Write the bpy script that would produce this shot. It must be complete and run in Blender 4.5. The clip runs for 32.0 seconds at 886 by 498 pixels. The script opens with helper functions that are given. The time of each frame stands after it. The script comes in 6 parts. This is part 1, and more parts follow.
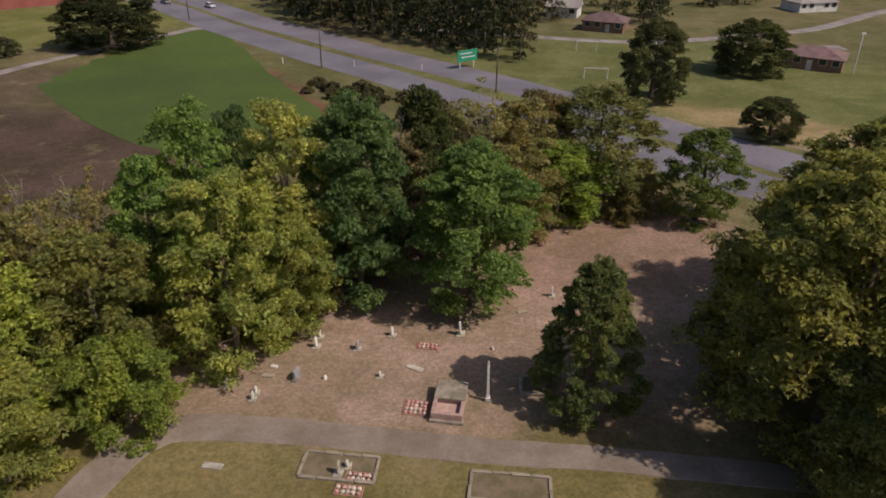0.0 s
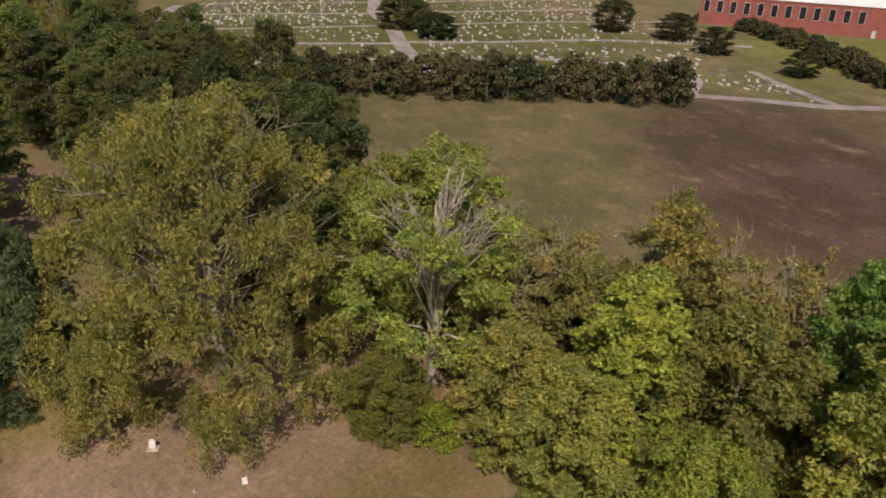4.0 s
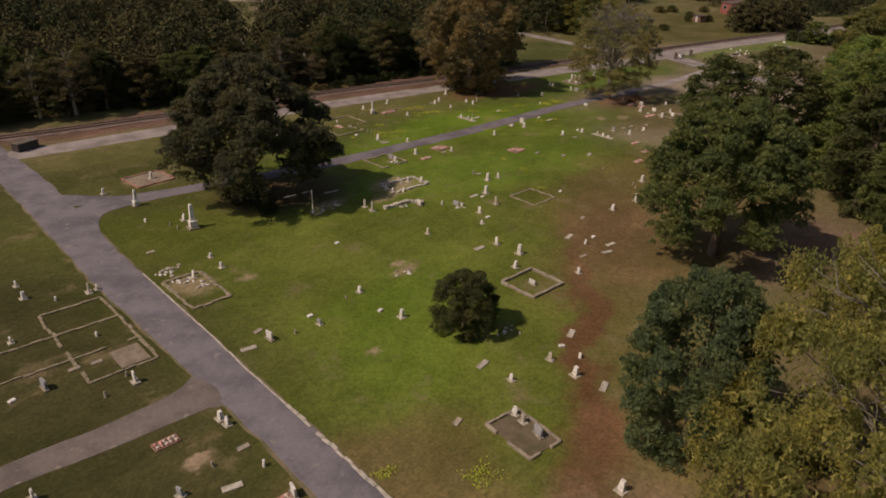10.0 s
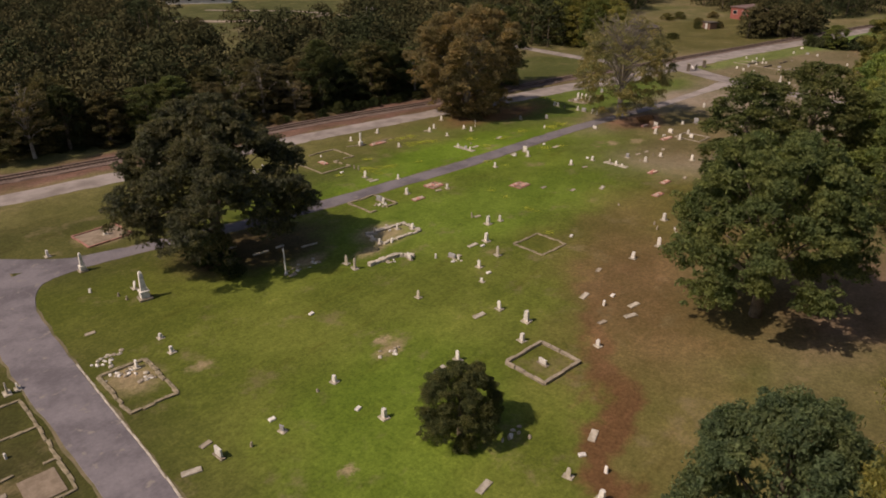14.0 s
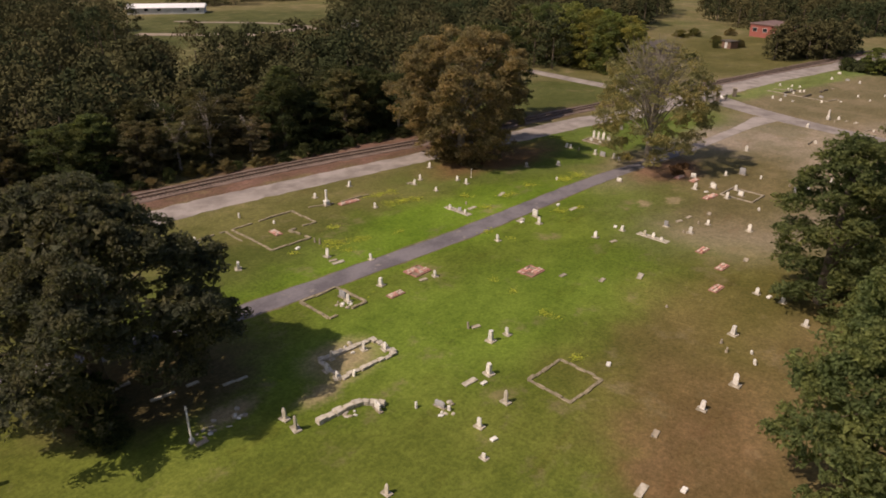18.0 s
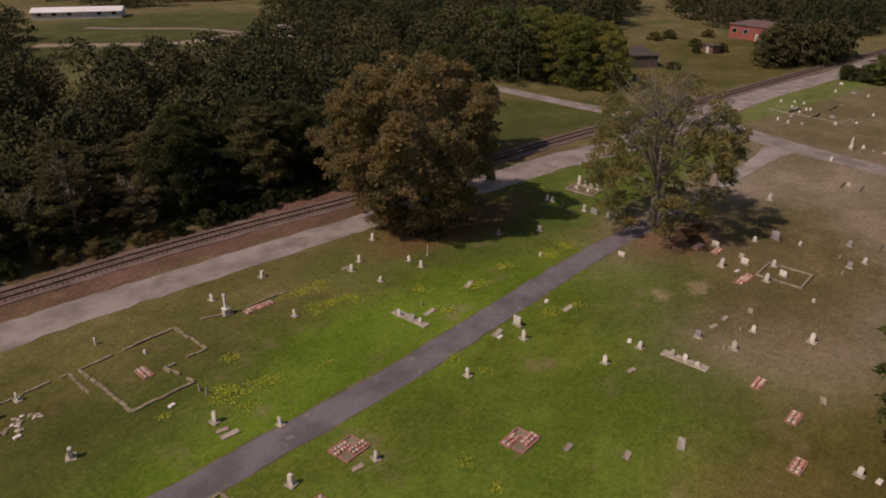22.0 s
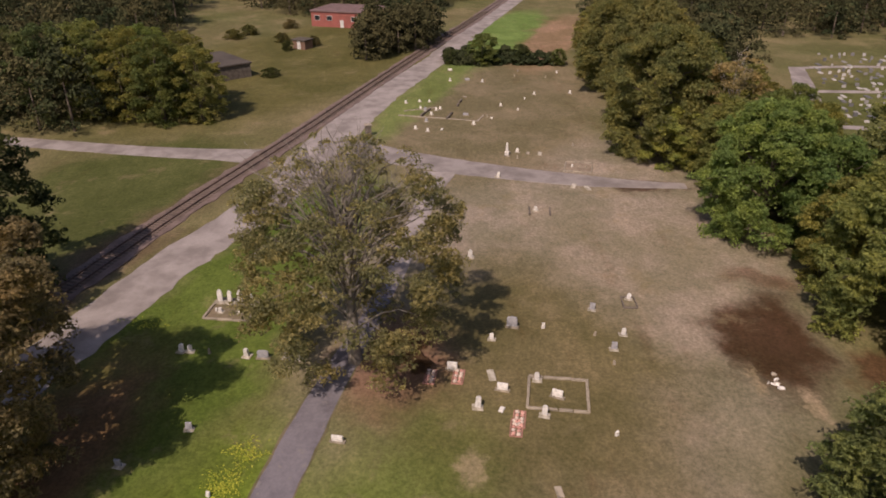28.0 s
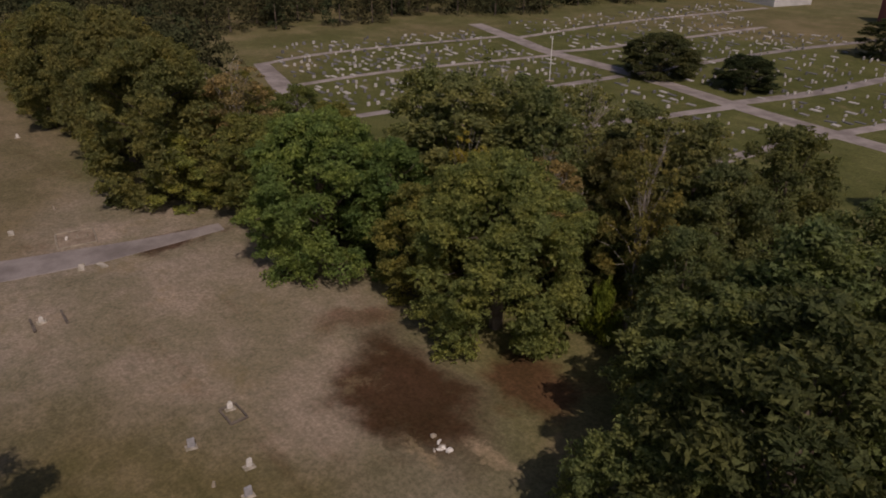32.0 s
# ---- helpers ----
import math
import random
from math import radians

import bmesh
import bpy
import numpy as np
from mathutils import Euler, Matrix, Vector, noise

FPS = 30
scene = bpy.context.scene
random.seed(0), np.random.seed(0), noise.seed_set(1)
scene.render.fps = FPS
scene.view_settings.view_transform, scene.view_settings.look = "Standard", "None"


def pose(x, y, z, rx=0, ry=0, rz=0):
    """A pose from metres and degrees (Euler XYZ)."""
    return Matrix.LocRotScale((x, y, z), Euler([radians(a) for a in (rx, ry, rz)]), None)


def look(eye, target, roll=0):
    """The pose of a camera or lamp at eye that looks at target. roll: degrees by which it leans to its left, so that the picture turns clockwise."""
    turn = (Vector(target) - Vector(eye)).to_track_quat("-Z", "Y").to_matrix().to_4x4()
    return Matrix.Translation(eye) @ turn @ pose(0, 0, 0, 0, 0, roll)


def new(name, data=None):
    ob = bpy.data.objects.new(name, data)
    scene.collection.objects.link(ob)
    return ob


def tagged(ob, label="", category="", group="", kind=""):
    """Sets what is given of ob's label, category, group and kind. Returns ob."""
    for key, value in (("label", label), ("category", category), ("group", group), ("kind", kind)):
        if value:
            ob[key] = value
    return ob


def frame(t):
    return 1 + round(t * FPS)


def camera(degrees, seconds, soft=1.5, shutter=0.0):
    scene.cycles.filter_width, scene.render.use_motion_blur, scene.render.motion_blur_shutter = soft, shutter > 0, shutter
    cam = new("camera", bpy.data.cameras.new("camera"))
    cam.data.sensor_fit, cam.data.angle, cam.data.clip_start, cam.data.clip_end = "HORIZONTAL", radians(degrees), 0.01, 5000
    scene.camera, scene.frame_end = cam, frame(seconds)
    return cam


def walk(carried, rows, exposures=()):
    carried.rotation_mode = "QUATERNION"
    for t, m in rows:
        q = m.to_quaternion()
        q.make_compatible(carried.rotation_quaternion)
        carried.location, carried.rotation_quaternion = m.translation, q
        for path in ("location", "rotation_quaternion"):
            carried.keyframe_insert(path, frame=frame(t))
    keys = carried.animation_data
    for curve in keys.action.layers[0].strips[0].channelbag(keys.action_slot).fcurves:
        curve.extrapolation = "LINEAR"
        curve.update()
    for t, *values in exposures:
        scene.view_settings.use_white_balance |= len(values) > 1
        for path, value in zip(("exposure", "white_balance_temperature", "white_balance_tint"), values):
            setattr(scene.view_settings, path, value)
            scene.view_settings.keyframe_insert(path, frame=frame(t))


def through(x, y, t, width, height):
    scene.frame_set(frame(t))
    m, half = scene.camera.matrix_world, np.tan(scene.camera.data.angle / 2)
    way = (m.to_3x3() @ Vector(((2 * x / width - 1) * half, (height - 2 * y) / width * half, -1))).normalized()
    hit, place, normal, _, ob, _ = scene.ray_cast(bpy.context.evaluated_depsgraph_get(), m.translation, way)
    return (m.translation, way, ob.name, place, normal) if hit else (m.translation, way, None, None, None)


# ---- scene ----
cam = camera(63.5, 32.0, soft=1.8)
PATH = [
    (0, (-2.21, 4.03, 37.89), (62.19, -0.72, -0.57)),
    (0.5, (-1.94, 6.43, 37.68), (62.33, 5.04, -0.56)),
    (1, (-1.69, 8.80, 37.46), (62.46, 11.90, -0.49)),
    (1.5, (-1.54, 10.90, 37.28), (62.63, 18.96, -0.52)),
    (2, (-1.58, 12.81, 37.14), (62.74, 26.76, -0.55)),
    (2.5, (-1.65, 14.42, 37.01), (62.83, 36.40, -0.81)),
    (4.5, (-2.29, 18.70, 37.36), (63.16, 76.09, -1.17)),
    (5, (-2.95, 18.73, 37.58), (63.06, 85.18, -1.53)),
    (5.5, (-3.48, 18.72, 37.79), (63.10, 94.46, -1.96)),
    (6, (-3.82, 18.86, 37.93), (63.28, 103.90, -2.44)),
    (6.5, (-4.14, 19.03, 38.02), (63.44, 113.07, -2.79)),
    (7, (-4.67, 19.22, 38.07), (63.51, 120.86, -2.89)),
    (7.5, (-5.35, 19.30, 38.05), (63.60, 123.56, -2.77)),
    (8, (-6.16, 19.13, 38.00), (63.72, 123.75, -2.52)),
    (8.5, (-7.01, 18.88, 37.95), (63.86, 124.78, -2.34)),
    (9, (-7.91, 18.53, 37.90), (64.00, 125.84, -2.13)),
    (9.5, (-8.81, 18.15, 37.88), (64.19, 126.86, -1.94)),
    (10, (-9.79, 17.60, 37.86), (64.29, 127.58, -1.74)),
    (10.5, (-10.89, 17.00, 37.86), (64.39, 127.85, -1.53)),
    (11, (-12.06, 16.32, 37.84), (64.48, 127.87, -1.29)),
    (11.5, (-13.33, 15.53, 37.82), (64.60, 127.90, -1.11)),
    (12, (-14.85, 14.57, 37.79), (64.71, 127.95, -0.86)),
    (12.5, (-16.54, 13.55, 37.76), (64.81, 128.03, -0.59)),
    (13, (-18.31, 12.44, 37.72), (64.89, 128.11, -0.32)),
    (13.5, (-20.22, 11.32, 37.69), (64.95, 128.29, 0.03)),
    (15.5, (-30.09, 4.17, 37.69), (65.08, 128.15, 0.56)),
    (16, (-33.17, 2.00, 37.56), (65.14, 128.16, 0.74)),
    (16.5, (-36.24, -0.45, 37.39), (65.20, 127.98, 0.69)),
    (17, (-39.34, -2.94, 37.19), (65.29, 127.80, 0.33)),
    (17.5, (-42.46, -5.41, 36.96), (65.47, 127.66, -0.22)),
    (18, (-45.81, -7.78, 36.79), (65.52, 127.60, -0.37)),
    (18.5, (-49.20, -10.07, 36.73), (65.51, 127.63, -0.41)),
    (19, (-52.45, -12.35, 36.73), (65.48, 127.23, -0.39)),
    (19.5, (-55.57, -14.61, 36.77), (65.43, 126.63, -0.35)),
    (20, (-58.66, -16.88, 36.83), (65.36, 125.94, -0.27)),
    (20.5, (-61.86, -19.12, 36.89), (65.24, 125.18, -0.27)),
    (21, (-65.03, -21.29, 36.97), (65.12, 124.47, -0.21)),
    (21.5, (-68.16, -23.40, 37.06), (65.00, 124.04, -0.19)),
    (22, (-71.29, -25.52, 37.16), (64.86, 124.06, -0.15)),
    (22.5, (-74.39, -27.47, 37.26), (64.81, 124.81, -0.13)),
    (23, (-77.46, -29.30, 37.32), (64.73, 124.68, -0.05)),
    (23.5, (-80.58, -31.01, 37.29), (64.61, 122.17, 0.14)),
    (24, (-83.53, -32.74, 37.23), (64.50, 119.02, 0.29)),
    (24.5, (-86.45, -34.50, 37.19), (64.37, 115.79, 0.35)),
    (26.5, (-98.08, -39.86, 37.20), (63.56, 104.27, 0.46)),
    (27, (-100.72, -40.82, 37.19), (63.40, 99.76, 0.56)),
    (27.5, (-103.44, -41.68, 37.13), (63.26, 95.32, 0.58)),
    (28, (-106.08, -42.39, 37.03), (63.14, 90.93, 0.59)),
    (28.5, (-108.69, -42.93, 36.92), (63.04, 86.48, 0.56)),
    (29, (-111.25, -43.31, 36.80), (62.92, 82.04, 0.45)),
    (29.5, (-113.85, -43.46, 36.69), (62.82, 77.62, 0.35)),
    (30, (-116.46, -43.50, 36.57), (62.70, 73.00, 0.33)),
    (30.5, (-118.85, -43.44, 36.42), (62.70, 67.92, 0.13)),
    (31, (-121.17, -43.19, 36.19), (62.78, 61.31, -0.23)),
    (31.5, (-123.52, -42.69, 35.90), (62.85, 54.40, -0.52)),
    (32, (-125.78, -41.91, 35.56), (62.93, 47.50, -0.73)),
]


def aim(x, y, z, tilt, turn, lean):
    """Camera pose from place, tilt from straight down, heading and lean."""
    return Matrix.Translation((x, y, z)) @ Euler((0, 0, radians(turn))).to_matrix().to_4x4() @ \
        Euler((radians(tilt), 0, 0)).to_matrix().to_4x4() @ Euler((0, 0, radians(-lean))).to_matrix().to_4x4()


EXPOSURES = [(0, -0.22, 6800, 21), (2, 0.1, 7000, 21), (5, 0.1, 7400, 22), (7, -0.2, 7700, 23), (9, -0.5, 7700, 24), (13, -0.34, 7700, 24), (16, 0.08, 7600, 20), (18, 0.08, 7600, 22),
             (20, -0.48, 7700, 26), (23, -0.62, 7500, 29), (27, 0.1, 7200, 27), (29, -0.1, 7100, 30), (30, -0.2, 7000, 29), (31, -0.62, 7000, 27), (32, -0.85, 7000, 27)]
walk(cam, [(t, aim(*eye, *turn)) for t, eye, turn in PATH], EXPOSURES)

# ---- light: late morning sun from the south-east of the plan, clear sky ----
SUN_AZ, SUN_EL = radians(-24.5), radians(50)
world = bpy.data.worlds.new("sky")
scene.world = world
world.use_nodes = True
wn = world.node_tree
sky = wn.nodes.new("ShaderNodeTexSky")
sky.sky_type, sky.sun_disc = "NISHITA", False
sky.sun_elevation, sky.sun_rotation = SUN_EL, math.pi / 2 - SUN_AZ
sky.air_density, sky.dust_density = 1.0, 1.5
wn.links.new(sky.outputs[0], wn.nodes["Background"].inputs[0])
wn.nodes["Background"].inputs[1].default_value = 0.095
sun_dir = Vector((math.cos(SUN_AZ) * math.cos(SUN_EL), math.sin(SUN_AZ) * math.cos(SUN_EL), math.sin(SUN_EL)))
lamp = bpy.data.lights.new("sun", "SUN")
lamp.energy, lamp.angle, lamp.color = 3.7, radians(0.6), (1.0, 0.93, 0.82)
sun = new("sun", lamp)
sun.matrix_world = look(sun_dir * 200, (0, 0, 0))


# ---- materials ----
class Nodes:
    """Short hand for building a node material."""

    def __init__(self, name):
        self.mat = bpy.data.materials.new(name)
        self.mat.use_nodes = True
        self.t = self.mat.node_tree
        self.t.nodes.clear()
        self.out = self.t.nodes.new("ShaderNodeOutputMaterial")

    def node(self, kind, **values):
        n = self.t.nodes.new("ShaderNode" + kind)
        for k, v in values.items():
            if k in n.inputs:
                self.put(n.inputs[k], v)
        return n

    def put(self, socket, v):
        if isinstance(v, bpy.types.NodeSocket):
            self.t.links.new(v, socket)
        else:
            if socket.type == "RGBA" and len(v) == 3:
                v = (*v, 1)
            socket.default_value = v

    def math(self, op, a, b=0.0, c=0.0, clamp=False):
        n = self.t.nodes.new("ShaderNodeMath")
        n.operation, n.use_clamp = op, clamp
        for s, v in zip(n.inputs, (a, b, c)):
            self.put(s, v)
        return n.outputs[0]

    def vec(self, op, a, b=(0, 0, 0)):
        n = self.t.nodes.new("ShaderNodeVectorMath")
        n.operation = op
        self.put(n.inputs[0], a)
        self.put(n.inputs[1], b)
        return n.outputs["Value"] if op in ("LENGTH", "DOT_PRODUCT", "DISTANCE") else n.outputs[0]

    def mix(self, f, a, b, blend="MIX"):
        n = self.t.nodes.new("ShaderNodeMix")
        n.data_type, n.blend_type = "RGBA", blend
        self.put(n.inputs[0], f)
        self.put(n.inputs[6], a)
        self.put(n.inputs[7], b)
        return n.outputs[2]

    def noise(self, vector, scale, detail=4.0, rough=0.6):
        n = self.node("TexNoise", Vector=vector, Scale=scale, Detail=detail, Roughness=rough)
        return n.outputs["Fac"]

    def ramp(self, f, lo, hi):
        n = self.t.nodes.new("ShaderNodeMapRange")
        n.interpolation_type = "SMOOTHSTEP"
        for s, v in zip(n.inputs, (f, lo, hi, 0.0, 1.0)):
            self.put(s, v)
        return n.outputs[0]

    def coord(self, which="Object"):
        return self.node("TexCoord").outputs[which]

    def bump(self, height, strength=0.4, distance=0.05):
        return self.node("Bump", Height=height, Strength=strength, Distance=distance).outputs[0]

    def surface(self, colour, rough=0.9, normal=None, metallic=0.0, spec=0.3):
        n = self.node("BsdfPrincipled", **{"Base Color": colour, "Roughness": rough, "Metallic": metallic, "Specular IOR Level": spec})
        if normal is not None:
            self.put(n.inputs["Normal"], normal)
        self.t.links.new(n.outputs[0], self.out.inputs[0])
        return self.mat


def mottled(name, a, b, scale=1.2, fine=14.0, rough=0.9, bump=0.3, dist=0.03, where="Object", speck=None, metallic=0.0):
    """Two-tone weathered surface: broad stains, fine grain, slight relief."""
    n = Nodes(name)
    p = n.coord(where)
    broad = n.ramp(n.noise(p, scale, 5), 0.35, 0.68)
    grain = n.noise(p, fine, 6, 0.7)
    c = n.mix(broad, a, b)
    c = n.mix(0.55, c, n.mix(grain, (0.35, 0.35, 0.35), (1.6, 1.6, 1.6)), "MULTIPLY")
    if speck:
        c = n.mix(n.ramp(n.noise(p, scale * 3.1, 3), 0.6, 0.7), c, speck)
    rnd = n.node("ObjectInfo").outputs["Random"]
    c = n.mix(0.35, c, n.mix(rnd, (0.6, 0.6, 0.6), (1.35, 1.33, 1.28)), "MULTIPLY")
    return n.surface(c, rough, n.bump(grain, bump, dist), metallic)


def leaf_material(name, through=0.45):
    """Foliage whose tone is the tree's own colour, broken up leaf by leaf and branch by branch."""
    n = Nodes(name)
    own = n.node("ObjectInfo").outputs["Color"]
    isle = n.node("NewGeometry").outputs["Random Per Island"]
    c = n.mix(1.0, own, n.mix(isle, (1.05, 1.08, 1.02), (2.35, 2.28, 2.08)), "MULTIPLY")
    patch = n.ramp(n.noise(n.coord(), 0.35, 3), 0.38, 0.66)
    c = n.mix(1.0, c, n.mix(patch, (0.82, 0.88, 0.88), (1.22, 1.12, 0.95)), "MULTIPLY")
    grain = n.noise(n.coord(), 4.5, 4, 0.75)
    c = n.mix(0.8, c, n.mix(n.ramp(grain, 0.3, 0.7), (0.4, 0.42, 0.4), (1.5, 1.48, 1.4)), "MULTIPLY")
    d = n.node("BsdfPrincipled", **{"Base Color": c, "Roughness": 0.75, "Specular IOR Level": 0.12, "Normal": n.bump(grain, 1.0, 0.35)})
    tr = n.node("BsdfTranslucent", Color=n.mix(1.0, c, (1.1, 1.15, 0.75), "MULTIPLY"))
    m = n.node("MixShader", Fac=through)
    n.t.links.new(d.outputs[0], m.inputs[1])
    n.t.links.new(tr.outputs[0], m.inputs[2])
    n.t.links.new(m.outputs[0], n.out.inputs[0])
    return n.mat


LEAF = leaf_material("foliage")
BARK = mottled("bark", (0.16, 0.13, 0.10), (0.09, 0.07, 0.05), 1.5, 9, bump=0.6)
PALE_BARK = mottled("pale_bark", (0.42, 0.38, 0.33), (0.25, 0.22, 0.18), 1.2, 8, bump=0.5)

GREY_BARK = mottled("grey_bark", (0.29, 0.26, 0.22), (0.17, 0.15, 0.12), 1.2, 8, bump=0.5)


# ---- building helpers ----
def mesh_of(name, verts, faces, material, smooth=False):
    me = bpy.data.meshes.new(name)
    me.from_pydata(verts, [], faces)
    me.materials.append(material)
    if smooth:
        me.shade_smooth()
    me.update()
    return me


def thing(name, x, y, z=0.0, turn=0.0, label="", category="", group="", kind=""):
    ob = new(name)
    ob.empty_display_size = 0.2
    ob.matrix_basis = pose(x, y, z, 0, 0, turn)
    return tagged(ob, label, category, group, kind)


def part(name, data, parent, label="", material=None):
    """One mesh object under a thing or a part; data is a mesh or a bmesh."""
    if isinstance(data, bmesh.types.BMesh):
        me = bpy.data.meshes.new(name)
        data.to_mesh(me)
        data.free()
        me.materials.append(material)
        data = me
    ob = new(name, data)
    ob.parent = parent
    return tagged(ob, label)


def quads_mesh(name, centres, axis_u, axis_v, material):
    """Many small loose leaves, one pointed blade each."""
    n = len(centres)
    co = np.empty((n, 3, 3))
    co[:, 0], co[:, 1], co[:, 2] = centres - axis_u - axis_v, centres + axis_v * 1.1 - axis_u * 0.4, centres + axis_u * 1.3
    return loose_triangles(name, co, material)


def loose_triangles(name, co, material):
    n = len(co)
    me = bpy.data.meshes.new(name)
    me.vertices.add(3 * n)
    me.vertices.foreach_set("co", co.ravel())
    me.loops.add(3 * n)
    me.loops.foreach_set("vertex_index", np.arange(3 * n))
    me.polygons.add(n)
    me.polygons.foreach_set("loop_start", np.arange(0, 3 * n, 3))
    me.materials.append(material)
    me.update(calc_edges=True)
    return me


def leaves(rng, centres, radii, per, leaf, flat=0.75, droop=0.0, hang=0.0):
    """Leaf places and axes for clumps at the given centres."""
    k = len(centres)
    d = rng.normal(size=(k * per, 3))
    d /= np.linalg.norm(d, axis=1)[:, None]
    d[:, 2] = np.where(d[:, 2] < -0.35, -d[:, 2], d[:, 2])
    c, r = np.repeat(centres, per, 0), np.repeat(radii, per)[:, None]
    q = rng.uniform(0.55, 1.08, (k * per, 1))
    off = d * r * q
    off[:, 2] *= flat
    off[:, 2] -= droop * rng.uniform(0, 1, k * per) * r[:, 0]
    p = c + off
    nrm = d * 0.7 + rng.normal(scale=0.7, size=d.shape) + (0, 0, 0.25)
    nrm /= np.linalg.norm(nrm, axis=1)[:, None]
    t = rng.normal(size=d.shape)
    u = np.cross(nrm, t)
    u /= np.linalg.norm(u, axis=1)[:, None]
    u = u * (1 - hang) + np.array((0, 0, -1.0)) * hang
    u /= np.linalg.norm(u, axis=1)[:, None]
    v = np.cross(nrm, u)
    s = leaf * rng.uniform(0.6, 1.3, (k * per, 1))
    return p, u * s, v * s * 0.62


def bulge(u, at, low, top=1.0):
    """A crown outline: width low at the foot, full at height `at`, rounded to the top."""
    lower = low + (1 - low) * np.sin(0.5 * np.pi * np.clip(u / at, 0, 1))
    upper = np.sqrt(np.maximum(0.0, 1 - np.clip((u - at) / (1.02 - at), 0, 1) ** (2.0 * top)))
    return np.where(u < at, lower, upper)


PROFILES = {
    "round": lambda u: bulge(u, 0.5, 0.72),
    "tall": lambda u: bulge(u, 0.4, 0.7, 0.9),
    "dome": lambda u: bulge(u, 0.42, 0.8, 1.1),
    "cone": lambda u: bulge(u, 0.2, 0.82, 0.52),
    "pine": lambda u: bulge(u, 0.45, 0.75, 0.85),
    "crowned": lambda u: bulge(u, 0.32, 0.85, 0.66),
    "ball": lambda u: bulge(u, 0.55, 0.36, 1.1),
    "weep": lambda u: bulge(u, 0.35, 0.9, 1.0),
}


def tube(path, radii, sides=6):
    """Vertices and faces of a tapering limb along a path."""
    v, f = [], []
    path = [Vector(p) for p in path]
    for i, (p, r) in enumerate(zip(path, radii)):
        d = (path[min(i + 1, len(path) - 1)] - path[max(i - 1, 0)]).normalized()
        a = d.orthogonal().normalized()
        b = d.cross(a)
        for s in range(sides):
            w = 2 * math.pi * s / sides
            v.append(p + (a * math.cos(w) + b * math.sin(w)) * r)
    for i in range(len(path) - 1):
        for s in range(sides):
            t = (s + 1) % sides
            f.append((i * sides + s, i * sides + t, (i + 1) * sides + t, (i + 1) * sides + s))
    f.append(tuple(range((len(path) - 1) * sides, len(path) * sides)))
    return v, f


